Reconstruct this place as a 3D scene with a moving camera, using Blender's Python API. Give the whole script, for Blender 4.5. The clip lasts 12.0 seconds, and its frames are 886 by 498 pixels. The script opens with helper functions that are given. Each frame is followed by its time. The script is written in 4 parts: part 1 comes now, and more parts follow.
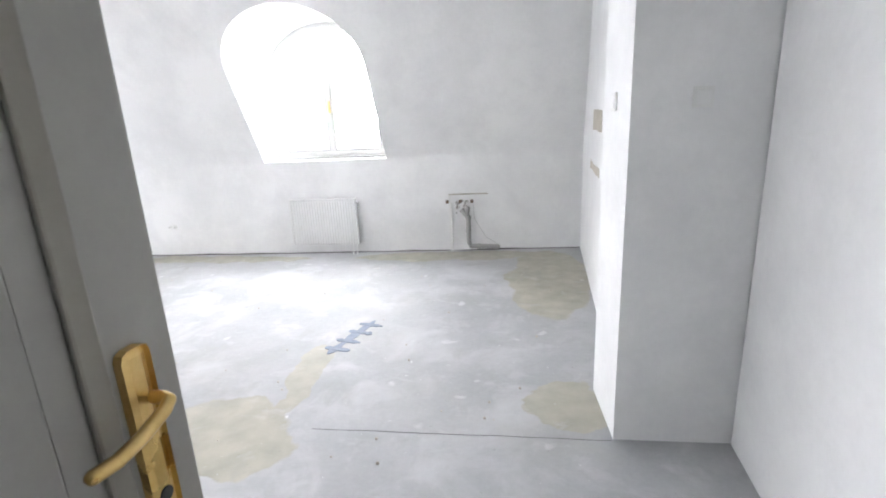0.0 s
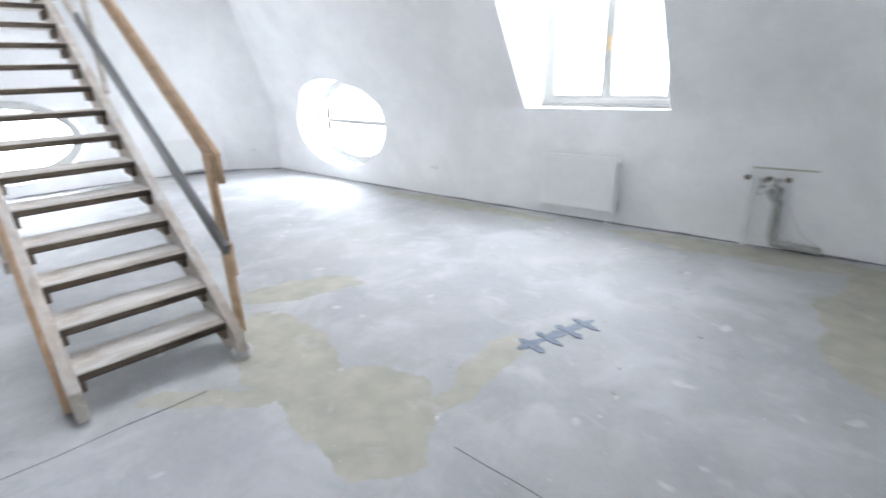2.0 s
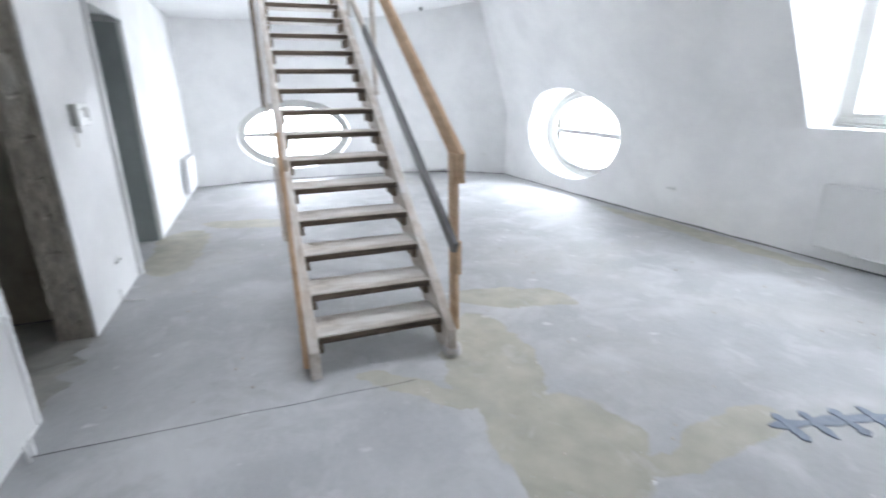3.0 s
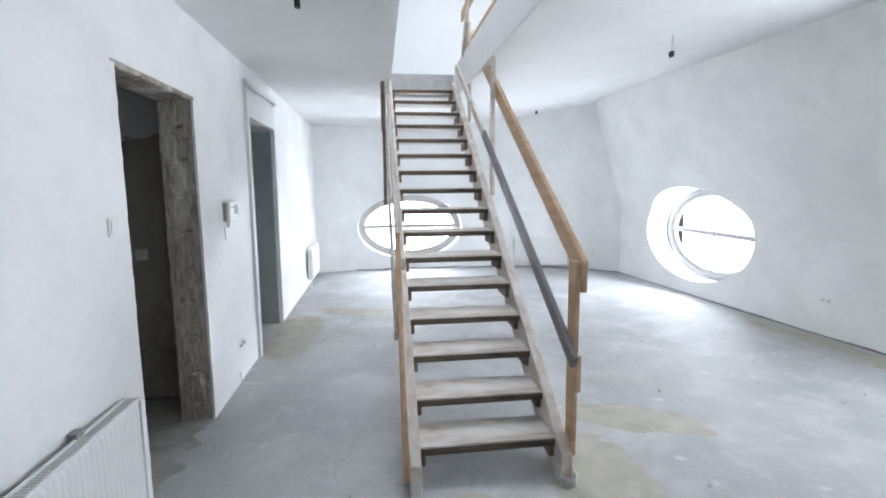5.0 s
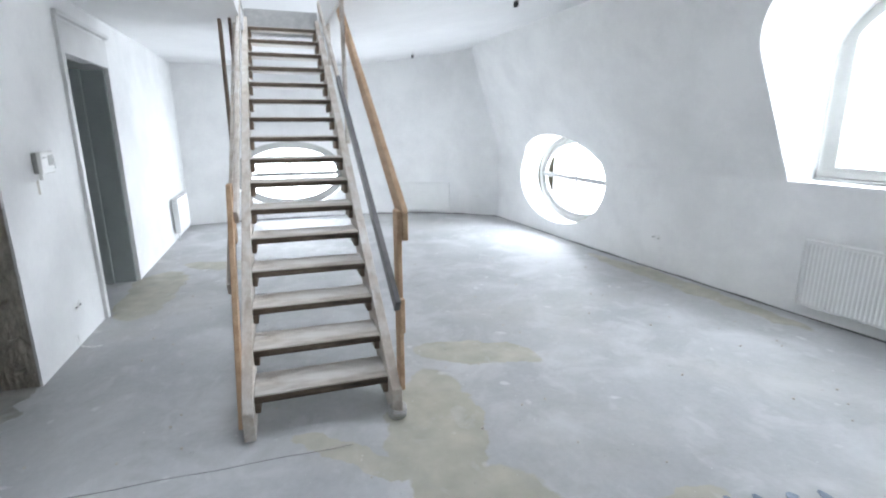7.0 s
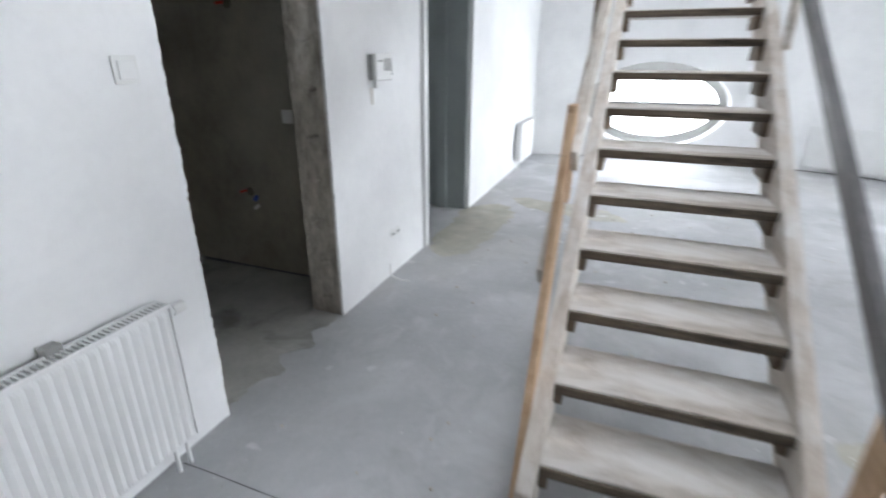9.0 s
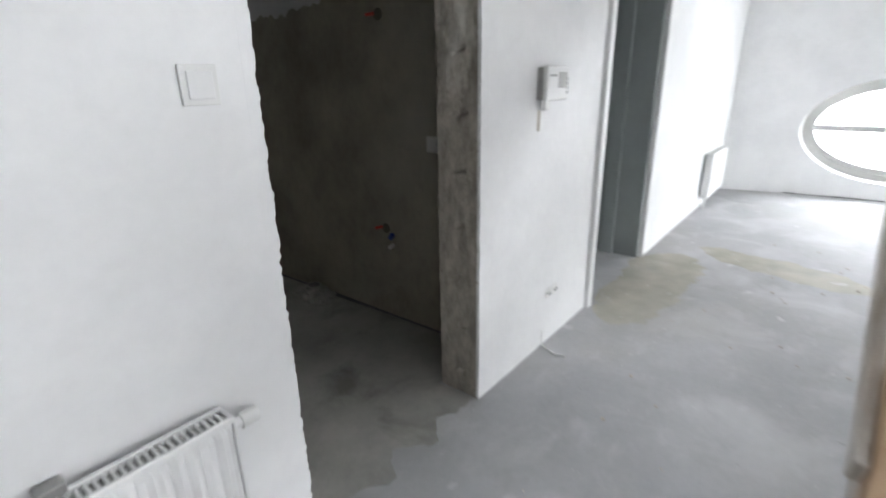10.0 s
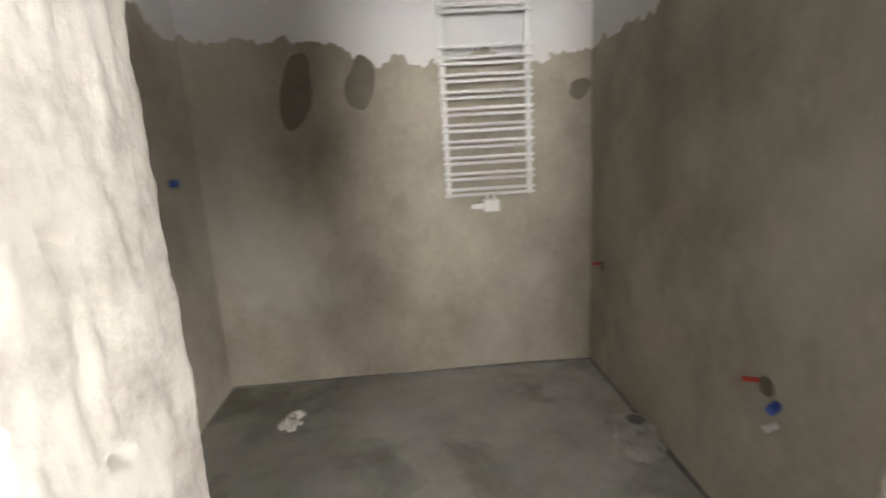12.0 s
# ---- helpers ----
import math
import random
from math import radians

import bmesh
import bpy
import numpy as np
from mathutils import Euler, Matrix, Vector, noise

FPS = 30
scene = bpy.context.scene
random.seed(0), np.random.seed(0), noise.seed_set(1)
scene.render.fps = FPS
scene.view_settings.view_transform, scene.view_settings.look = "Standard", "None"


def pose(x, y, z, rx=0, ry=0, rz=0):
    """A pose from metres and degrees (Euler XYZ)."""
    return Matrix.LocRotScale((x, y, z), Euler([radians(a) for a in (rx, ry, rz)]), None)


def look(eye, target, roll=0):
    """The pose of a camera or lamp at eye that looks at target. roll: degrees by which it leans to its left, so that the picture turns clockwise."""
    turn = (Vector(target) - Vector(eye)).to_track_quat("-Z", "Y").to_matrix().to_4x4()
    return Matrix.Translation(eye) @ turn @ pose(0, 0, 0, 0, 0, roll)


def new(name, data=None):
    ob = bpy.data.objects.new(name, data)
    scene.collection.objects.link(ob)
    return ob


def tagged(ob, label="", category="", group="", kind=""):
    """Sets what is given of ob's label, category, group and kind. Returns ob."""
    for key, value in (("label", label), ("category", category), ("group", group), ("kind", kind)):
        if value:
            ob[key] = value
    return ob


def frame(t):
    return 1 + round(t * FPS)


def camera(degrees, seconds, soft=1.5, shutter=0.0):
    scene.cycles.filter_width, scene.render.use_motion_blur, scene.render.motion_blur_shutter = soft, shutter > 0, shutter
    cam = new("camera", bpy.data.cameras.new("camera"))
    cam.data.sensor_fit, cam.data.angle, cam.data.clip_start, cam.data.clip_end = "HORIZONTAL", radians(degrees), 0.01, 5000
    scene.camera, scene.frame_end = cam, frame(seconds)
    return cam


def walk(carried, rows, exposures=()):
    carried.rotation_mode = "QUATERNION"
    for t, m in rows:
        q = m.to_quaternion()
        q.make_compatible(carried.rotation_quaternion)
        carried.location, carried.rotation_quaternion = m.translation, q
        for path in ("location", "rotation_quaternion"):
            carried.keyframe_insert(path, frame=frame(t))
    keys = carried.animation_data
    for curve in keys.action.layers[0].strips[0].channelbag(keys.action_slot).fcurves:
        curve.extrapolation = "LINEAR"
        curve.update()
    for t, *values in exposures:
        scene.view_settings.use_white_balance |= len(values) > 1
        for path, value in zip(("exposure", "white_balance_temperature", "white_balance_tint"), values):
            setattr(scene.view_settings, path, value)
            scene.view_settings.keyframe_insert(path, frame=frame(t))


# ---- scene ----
cam = camera(84.3, 12.0, soft=1.8, shutter=0.5)
PATH = [
    (0, (0.305, 1.197, 1.631), (-0.101, 3.083, 1.104), -2.7),
    (0.5, (0.352, 1.304, 1.67), (-0.115, 3.162, 1.098), -3.4),
    (1, (0.429, 1.639, 1.599), (-0.251, 3.418, 0.986), -4.0),
    (1.5, (0.5, 1.858, 1.597), (-0.53, 3.442, 0.942), -3.4),
    (2, (0.302, 2.104, 1.559), (-1.051, 3.412, 0.884), -2.1),
    (2.5, (0.163, 2.159, 1.52), (-1.442, 3.16, 0.87), -1.0),
    (3, (0.087, 2.083, 1.527), (-1.707, 2.718, 0.912), -0.8),
    (3.5, (-0.004, 2.029, 1.528), (-1.89, 2.395, 0.972), -0.9),
    (5.3, (-0.056, 2.069, 1.611), (-2.023, 2.366, 1.406), -0.1),
    (5.5, (-0.046, 2.097, 1.627), (-2.007, 2.454, 1.463), -0.2),
    (6, (-0.03, 2.19, 1.683), (-1.95, 2.728, 1.517), 0.1),
    (6.5, (0.103, 2.345, 1.656), (-1.761, 2.993, 1.331), -0.1),
    (6.7, (0.162, 2.427, 1.648), (-1.678, 3.095, 1.234), -0.1),
    (8.3, (-0.683, 2.527, 1.495), (-2.547, 2.487, 0.77), 2.2),
    (8.5, (-0.799, 2.516, 1.497), (-2.646, 2.292, 0.762), 2.1),
    (9, (-1.21, 2.376, 1.461), (-2.951, 1.718, 0.732), 0.2),
    (9.5, (-1.547, 2.181, 1.470), (-3.149, 1.24, 0.735), -0.5),
    (10, (-1.814, 1.981, 1.42), (-3.3, 0.808, 0.774), -1.0),
    (10.5, (-2.142, 1.761, 1.374), (-3.459, 0.357, 0.834), -0.6),
    (11, (-2.377, 1.528, 1.37), (-3.418, -0.123, 0.934), -0.2),
    (11.5, (-2.605, 1.319, 1.366), (-3.268, -0.530, 0.989), -1.2),
    (12, (-2.83, 1.23, 1.355), (-2.933, -0.723, 0.934), -3.4),
]
EXPOSURES = [
    (0.0, 0.8, 7000, 15), (0.8, 0.7, 6800, 13), (1.5, 0.5, 6650, 12), (2.5, 0.2, 6550, 12), (3.5, 0.05, 6550, 12), (6.5, 0.0, 6500, 10),
    (8.5, 0.0, 6600, 11), (9.5, 0.0, 6800, 12), (10.5, 0.2, 7100, 13), (11.0, 0.35, 7200, 14), (11.5, 0.6, 7600, 14), (12.0, 2.0, 7900, 14),
]
walk(cam, [(t, look(eye, target, roll)) for t, eye, target, roll in PATH], EXPOSURES)


# ---------------------------------------------------------------- light
world = bpy.data.worlds.new("sky")
scene.world = world
world.use_nodes = True
sky = world.node_tree.nodes.new("ShaderNodeTexSky")
sky.sky_type = "NISHITA"
sky.sun_disc = False
sky.sun_elevation, sky.sun_rotation = radians(45), radians(200)
world.node_tree.links.new(sky.outputs[0], world.node_tree.nodes["Background"].inputs[0])
world.node_tree.nodes["Background"].inputs[1].default_value = 0.12

SKY_N, SKY_ROUND, SKY_W, SKY_UP = 262, 310, 350, 175


def sky_lamp(name, eye, target, sx, sy, watts, colour=(0.86, 0.945, 1.05)):
    """The sky's light in the opening of one window, or in the assumed one above."""
    data = bpy.data.lights.new(name, "AREA")
    data.shape, data.size, data.size_y, data.energy, data.color = "RECTANGLE", sx, sy, watts, colour
    ob = new(name, data)
    ob.matrix_world = look(eye, target)
    return ob


sky_lamp("sky_arched_window", (-2.32, 7.55, 2.0), (-2.32, 0, 2.0), 2.4, 2.2, SKY_N)
sky_lamp("sky_round_window", (-6.35, 7.1, 0.84), (-6.35, 0, 0.84), 2.6, 2.2, SKY_ROUND)
sky_lamp("sky_oval_window", (-10.0, 2.64, 0.8), (0, 2.64, 0.8), 3.2, 2.2, SKY_W)
# added to brighten the upper storey; its source is out of view
sky_lamp("sky_assumed_opening", (-4.2, 3.2, 5.4), (-4.2, 3.2, 0), 3.0, 1.8, SKY_UP)


# ---------------------------------------------------------------- materials
def nodes_of(mat):
    mat.use_nodes = True
    nt = mat.node_tree
    return nt, nt.nodes["Principled BSDF"]


def node(nt, kind, **values):
    n = nt.nodes.new(kind)
    for key, value in values.items():
        n.inputs[key].default_value = value
    return n


def ramp(nt, source, stops):
    r = nt.nodes.new("ShaderNodeValToRGB")
    el = r.color_ramp.elements
    while len(el) < len(stops):
        el.new(0.5)
    for e, (p, c) in zip(el, stops):
        e.position, e.color = p, (*c, 1)
    nt.links.new(source, r.inputs[0])
    return r


def surface(name, dark, light, rough=0.8, scale=3.0, fine=60.0, bump=0.15, metal=0.0, stretch=(1, 1, 1), spread=(0.3, 0.7), grime=None, grime_scale=1.2, grime_at=(0.52, 0.7)):
    """Two scales of mottling, fine relief and, if asked, stains of another colour."""
    mat = bpy.data.materials.new(name)
    nt, bsdf = nodes_of(mat)
    co = nt.nodes.new("ShaderNodeTexCoord")
    mp = node(nt, "ShaderNodeMapping", Scale=stretch)
    nt.links.new(co.outputs["Object"], mp.inputs[0])
    big = node(nt, "ShaderNodeTexNoise", Scale=scale, Detail=8.0, Roughness=0.62)
    small = node(nt, "ShaderNodeTexNoise", Scale=fine, Detail=5.0, Roughness=0.7)
    nt.links.new(mp.outputs[0], big.inputs[0])
    nt.links.new(mp.outputs[0], small.inputs[0])
    mix = node(nt, "ShaderNodeMath")
    mix.operation = "MULTIPLY_ADD"
    nt.links.new(small.outputs[0], mix.inputs[0])
    mix.inputs[1].default_value = 0.25
    sub = node(nt, "ShaderNodeMath")
    sub.operation = "SUBTRACT"
    nt.links.new(big.outputs[0], sub.inputs[0])
    sub.inputs[1].default_value = 0.125
    nt.links.new(sub.outputs[0], mix.inputs[2])
    col = ramp(nt, mix.outputs[0], [(spread[0], dark), (spread[1], light)])
    out = col.outputs[0]
    if grime:
        g = node(nt, "ShaderNodeTexNoise", Scale=grime_scale, Detail=6.0, Roughness=0.6, Distortion=0.6)
        nt.links.new(mp.outputs[0], g.inputs[0])
        gr = ramp(nt, g.outputs[0], [(grime_at[0], (0, 0, 0)), (grime_at[1], (1, 1, 1))])
        m = nt.nodes.new("ShaderNodeMix")
        m.data_type = "RGBA"
        nt.links.new(gr.outputs[0], m.inputs[0])
        nt.links.new(out, m.inputs[6])
        m.inputs[7].default_value = (*grime, 1)
        out = m.outputs[2]
    nt.links.new(out, bsdf.inputs["Base Color"])
    bsdf.inputs["Metallic"].default_value = metal
    rr = ramp(nt, big.outputs[0], [(0.3, (rough * 0.85,) * 3), (0.7, (min(1, rough * 1.12),) * 3)])
    nt.links.new(rr.outputs[0], bsdf.inputs["Roughness"])
    bp = node(nt, "ShaderNodeBump", Strength=bump, Distance=0.01)
    nt.links.new(mix.outputs[0], bp.inputs["Height"])
    nt.links.new(bp.outputs[0], bsdf.inputs["Normal"])
    return mat


WALL = surface("skimmed_plaster", (0.74, 0.74, 0.74), (0.86, 0.86, 0.855), 0.9, 1.6, 25, 0.10, spread=(0.25, 0.6), grime=(0.735, 0.735, 0.735), grime_scale=0.7, grime_at=(0.5, 0.85))
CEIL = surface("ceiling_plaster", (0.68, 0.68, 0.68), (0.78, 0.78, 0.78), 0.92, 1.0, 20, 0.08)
UPPER = surface("upper_plaster", (0.76, 0.76, 0.76), (0.84, 0.84, 0.84), 0.9, 1.0, 20, 0.06)
WHITE = surface("white_enamel", (0.76, 0.76, 0.75), (0.82, 0.82, 0.81), 0.35, 4, 90, 0.02)
# white frames greyed: their shade against the bright panes is in the colour
FRAMES = surface("shaded_window_frame", (0.36, 0.36, 0.345), (0.43, 0.43, 0.41), 0.45, 4, 60, 0.02)
PVC = surface("white_casing", (0.66, 0.66, 0.65), (0.74, 0.74, 0.73), 0.45, 4, 60, 0.02)
PLASTIC = surface("white_plastic", (0.74, 0.74, 0.72), (0.8, 0.8, 0.78), 0.4, 8, 90, 0.02)
WOOD = surface("raw_pine", (0.43, 0.27, 0.155), (0.65, 0.46, 0.305), 0.75, 3, 40, 0.15, stretch=(0.6, 5, 5))
WOOD_B = surface("dusty_pine", (0.42, 0.36, 0.30), (0.66, 0.60, 0.54), 0.85, 3, 30, 0.2, stretch=(0.7, 5, 5), grime=(0.68, 0.66, 0.63), grime_scale=2.0, grime_at=(0.45, 0.7))
TREAD = surface("dusty_tread", (0.33, 0.28, 0.235), (0.62, 0.57, 0.51), 0.92, 4, 30, 0.25, stretch=(3, 0.9, 4), grime=(0.67, 0.645, 0.61), grime_scale=2.2, grime_at=(0.38, 0.6))
# very dark brown strip for the front face of each tread
TREAD_EDGE = surface("dark_tread_front", (0.035, 0.025, 0.018), (0.17, 0.13, 0.095), 0.85, 5, 40, 0.3, stretch=(4, 0.8, 8))
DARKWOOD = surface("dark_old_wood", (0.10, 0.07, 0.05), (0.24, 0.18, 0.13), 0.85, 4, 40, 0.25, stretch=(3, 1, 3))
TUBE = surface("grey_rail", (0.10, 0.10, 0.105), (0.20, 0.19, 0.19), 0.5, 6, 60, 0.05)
ROUGH = surface("broken_masonry", (0.16, 0.13, 0.10), (0.48, 0.43, 0.36), 0.95, 14, 70, 1.0, grime=(0.62, 0.60, 0.56), grime_scale=4.0, grime_at=(0.56, 0.68))
ROUGH_PALE = surface("pale_broken_plaster", (0.34, 0.315, 0.27), (0.62, 0.59, 0.535), 0.95, 9, 70, 0.5, spread=(0.25, 0.55), grime=(0.78, 0.77, 0.75), grime_scale=3.0, grime_at=(0.58, 0.66))
ROUGH_GREY = surface("grey_broken_block", (0.27, 0.235, 0.195), (0.58, 0.53, 0.465), 0.95, 9, 70, 0.8, stretch=(1, 2, 0.9), grime=(0.58, 0.55, 0.50), grime_scale=3.0, grime_at=(0.55, 0.7))
GREY_STEEL = surface("grey_green_paint", (0.25, 0.275, 0.27), (0.31, 0.335, 0.33), 0.5, 2, 60, 0.04)
DOORPAINT = surface("grey_door_paint", (0.30, 0.29, 0.265), (0.36, 0.35, 0.32), 0.45, 2, 60, 0.03)
DOORGROOVE = surface("door_groove_paint", (0.24, 0.225, 0.19), (0.30, 0.28, 0.24), 0.5, 3, 60, 0.03)
BRASS = surface("brass", (0.55, 0.36, 0.12), (0.80, 0.58, 0.26), 0.3, 8, 60, 0.03, metal=1.0)
BLACK = surface("black_gap", (0.02, 0.02, 0.02), (0.05, 0.05, 0.05), 0.8, 8, 60, 0.1)
GREYPIPE = surface("grey_pipe", (0.30, 0.30, 0.29), (0.42, 0.41, 0.39), 0.5, 10, 60, 0.05)
CHROME = surface("dull_metal", (0.45, 0.44, 0.43), (0.6, 0.6, 0.6), 0.35, 8, 60, 0.03, metal=0.9)
RED = surface("red_plastic", (0.42, 0.03, 0.02), (0.55, 0.05, 0.03), 0.5, 9, 60, 0.02)
BLUE = surface("blue_plastic", (0.02, 0.06, 0.30), (0.04, 0.10, 0.42), 0.5, 9, 60, 0.02)
MARK = surface("slate_resin", (0.10, 0.13, 0.18), (0.22, 0.27, 0.34), 0.6, 14, 60, 0.1)
FILLER = surface("raw_filler", (0.42, 0.38, 0.32), (0.55, 0.51, 0.44), 0.95, 8, 60, 0.3)
SCREEN = surface("dark_screen", (0.05, 0.06, 0.06), (0.10, 0.11, 0.11), 0.25, 8, 60, 0.0)
RUBBLE = surface("rubble", (0.30, 0.29, 0.27), (0.55, 0.53, 0.50), 0.95, 12, 60, 0.4)
SLAB = surface("slab_edge", (0.30, 0.30, 0.30), (0.50, 0.50, 0.49), 0.95, 6, 40, 0.4)
PATCH = surface("damp_plaster_patch", (0.13, 0.115, 0.09), (0.19, 0.165, 0.13), 0.9, 7, 40, 0.2)
GLASS = bpy.data.materials.new("window_glass")
_, g = nodes_of(GLASS)
g.inputs["Transmission Weight"].default_value = 1.0
g.inputs["Roughness"].default_value = 0.0
g.inputs["IOR"].default_value = 1.02


def bath_material():
    """Brown-grey render up to a ragged line at about 1.8 m, white paint above it."""
    mat = surface("bath_render", (0.25, 0.22, 0.175), (0.46, 0.42, 0.345), 0.92, 2.2, 30, 0.25, stretch=(1, 1, 0.8), grime=(0.46, 0.44, 0.39), grime_scale=0.9, grime_at=(0.5, 0.75))
    nt = mat.node_tree
    bsdf = nt.nodes["Principled BSDF"]
    old = bsdf.inputs["Base Color"].links[0].from_socket
    co = nt.nodes.new("ShaderNodeTexCoord")
    sep = nt.nodes.new("ShaderNodeSeparateXYZ")
    nt.links.new(co.outputs["Object"], sep.inputs[0])
    wob = node(nt, "ShaderNodeTexNoise", Scale=3.2, Detail=5.0, Roughness=0.6)
    nt.links.new(co.outputs["Object"], wob.inputs[0])
    add = node(nt, "ShaderNodeMath")
    add.operation = "MULTIPLY_ADD"
    nt.links.new(wob.outputs[0], add.inputs[0])
    add.inputs[1].default_value = 0.35
    nt.links.new(sep.outputs[2], add.inputs[2])
    # the line climbs slowly away from the far corner
    for axis, start, rate in ((0, 3.0, -0.13), (1, 1.53, -0.07)):
        far = node(nt, "ShaderNodeMath")
        far.operation = "ADD"
        nt.links.new(sep.outputs[axis], far.inputs[0])
        far.inputs[1].default_value = start
        over = node(nt, "ShaderNodeMath")
        over.operation = "MAXIMUM"
        nt.links.new(far.outputs[0], over.inputs[0])
        over.inputs[1].default_value = 0.0
        fall = node(nt, "ShaderNodeMath")
        fall.operation = "MULTIPLY_ADD"
        nt.links.new(over.outputs[0], fall.inputs[0])
        fall.inputs[1].default_value = rate
        nt.links.new(add.outputs[0], fall.inputs[2])
        add = fall
    gt = node(nt, "ShaderNodeMath")
    gt.operation = "GREATER_THAN"
    nt.links.new(add.outputs[0], gt.inputs[0])
    gt.inputs[1].default_value = 1.975
    m = nt.nodes.new("ShaderNodeMix")
    m.data_type = "RGBA"
    nt.links.new(gt.outputs[0], m.inputs[0])
    nt.links.new(old, m.inputs[6])
    m.inputs[7].default_value = (0.66, 0.65, 0.65, 1)
    nt.links.new(m.outputs[2], bsdf.inputs["Base Color"])
    return mat


BATH = bath_material()
BATH_FLOOR = surface("stained_screed", (0.31, 0.303, 0.28), (0.47, 0.46, 0.43), 0.8, 2.4, 30, 0.3, spread=(0.32, 0.66), grime=(0.22, 0.217, 0.19), grime_scale=1.9, grime_at=(0.53, 0.68))

# sandy screed patches: centre x, y, half lengths along and across, turn in degrees
PATCHES = [
    (-1.42, 3.22, 0.46, 0.35, 150), (-1.25, 3.87, 0.47, 0.12, 98), (-2.2, 3.18, 0.75, 0.27, 170), (-3.02, 3.75, 0.5, 0.2, 65),
    (-2.1, 2.73, 0.45, 0.1, 50), (0.44, 3.71, 0.25, 0.26, 10), (0.35, 6.0, 0.42, 1.1, 0), (-5.35, 1.12, 0.85, 0.28, 0),
    (-6.2, 1.85, 0.65, 0.22, 70), (-3.9, 6.42, 1.5, 0.16, 5), (-0.8, 6.75, 1.2, 0.2, 7),
]


def floor_material():
    mat = surface("concrete_screed", (0.34, 0.345, 0.35), (0.48, 0.485, 0.49), 0.72, 1.1, 28, 0.18, spread=(0.3, 0.66), grime=(0.53, 0.535, 0.54), grime_scale=2.2, grime_at=(0.5, 0.72))
    nt = mat.node_tree
    bsdf = nt.nodes["Principled BSDF"]
    old = bsdf.inputs["Base Color"].links[0].from_socket
    co = nt.nodes.new("ShaderNodeTexCoord")
    wob = node(nt, "ShaderNodeTexNoise", Scale=2.6, Detail=5.0, Roughness=0.55)
    nt.links.new(co.outputs["Object"], wob.inputs[0])
    off = nt.nodes.new("ShaderNodeVectorMath")
    off.operation = "MULTIPLY_ADD"
    nt.links.new(wob.outputs[1], off.inputs[0])
    off.inputs[1].default_value = (0.36, 0.36, 0)
    off.inputs[2].default_value = (-0.18, -0.18, 0)
    pos = nt.nodes.new("ShaderNodeVectorMath")
    nt.links.new(co.outputs["Object"], pos.inputs[0])
    nt.links.new(off.outputs[0], pos.inputs[1])
    near = None
    for x, y, a, b, turn in PATCHES:
        mp = node(nt, "ShaderNodeMapping", Location=(x, y, 0), Rotation=(0, 0, radians(turn)), Scale=(a, b, 1000))
        mp.vector_type = "TEXTURE"
        nt.links.new(pos.outputs[0], mp.inputs[0])
        ln = nt.nodes.new("ShaderNodeVectorMath")
        ln.operation = "LENGTH"
        nt.links.new(mp.outputs[0], ln.inputs[0])
        if near is None:
            near = ln.outputs["Value"]
        else:
            mn = node(nt, "ShaderNodeMath")
            mn.operation = "MINIMUM"
            nt.links.new(near, mn.inputs[0])
            nt.links.new(ln.outputs["Value"], mn.inputs[1])
            near = mn.outputs[0]
    mask = ramp(nt, near, [(0.92, (0.9, 0.9, 0.9)), (0.97, (0, 0, 0))])
    sand = node(nt, "ShaderNodeTexNoise", Scale=6.0, Detail=6.0)
    nt.links.new(co.outputs["Object"], sand.inputs[0])
    sc = ramp(nt, sand.outputs[0], [(0.3, (0.35, 0.335, 0.27)), (0.7, (0.47, 0.445, 0.36))])
    m = nt.nodes.new("ShaderNodeMix")
    m.data_type = "RGBA"
    nt.links.new(mask.outputs[0], m.inputs[0])
    nt.links.new(old, m.inputs[6])
    nt.links.new(sc.outputs[0], m.inputs[7])
    # pale plaster splashes
    sp = node(nt, "ShaderNodeTexVoronoi", Scale=3.3, Randomness=1.0)
    nt.links.new(pos.outputs[0], sp.inputs[0])
    sm = ramp(nt, sp.outputs["Distance"], [(0.06, (0.55, 0.55, 0.55)), (0.12, (0, 0, 0))])
    m2 = nt.nodes.new("ShaderNodeMix")
    m2.data_type = "RGBA"
    nt.links.new(sm.outputs[0], m2.inputs[0])
    nt.links.new(m.outputs[2], m2.inputs[6])
    m2.inputs[7].default_value = (0.66, 0.66, 0.66, 1)
    last = m2.outputs[2]
    # brownish dust, pale trowel scuffs and small plaster specks
    for scale, stretch, lo, hi, strength, tint in (
        (0.55, (1, 1, 1), 0.52, 0.66, 0.3, (0.40, 0.385, 0.345)),
        (6.0, (0.7, 1, 1), 0.58, 0.70, 0.3, (0.58, 0.585, 0.59)),
        (3.5, (1, 0.75, 1), 0.58, 0.72, 0.4, (0.32, 0.315, 0.30)),
        (26.0, (1, 1, 1), 0.70, 0.735, 0.8, (0.72, 0.72, 0.715)),
        (19.0, (1, 1, 1), 0.71, 0.74, 0.7, (0.26, 0.255, 0.24)),
    ):
        mp = node(nt, "ShaderNodeMapping", Scale=stretch, Location=(scale, 3 * scale, 0))
        nt.links.new(co.outputs["Object"], mp.inputs[0])
        nz = node(nt, "ShaderNodeTexNoise", Scale=scale, Detail=4.0, Roughness=0.6, Distortion=0.5)
        nt.links.new(mp.outputs[0], nz.inputs[0])
        mk = ramp(nt, nz.outputs[0], [(lo, (0, 0, 0)), (hi, (strength,) * 3)])
        layer = nt.nodes.new("ShaderNodeMix")
        layer.data_type = "RGBA"
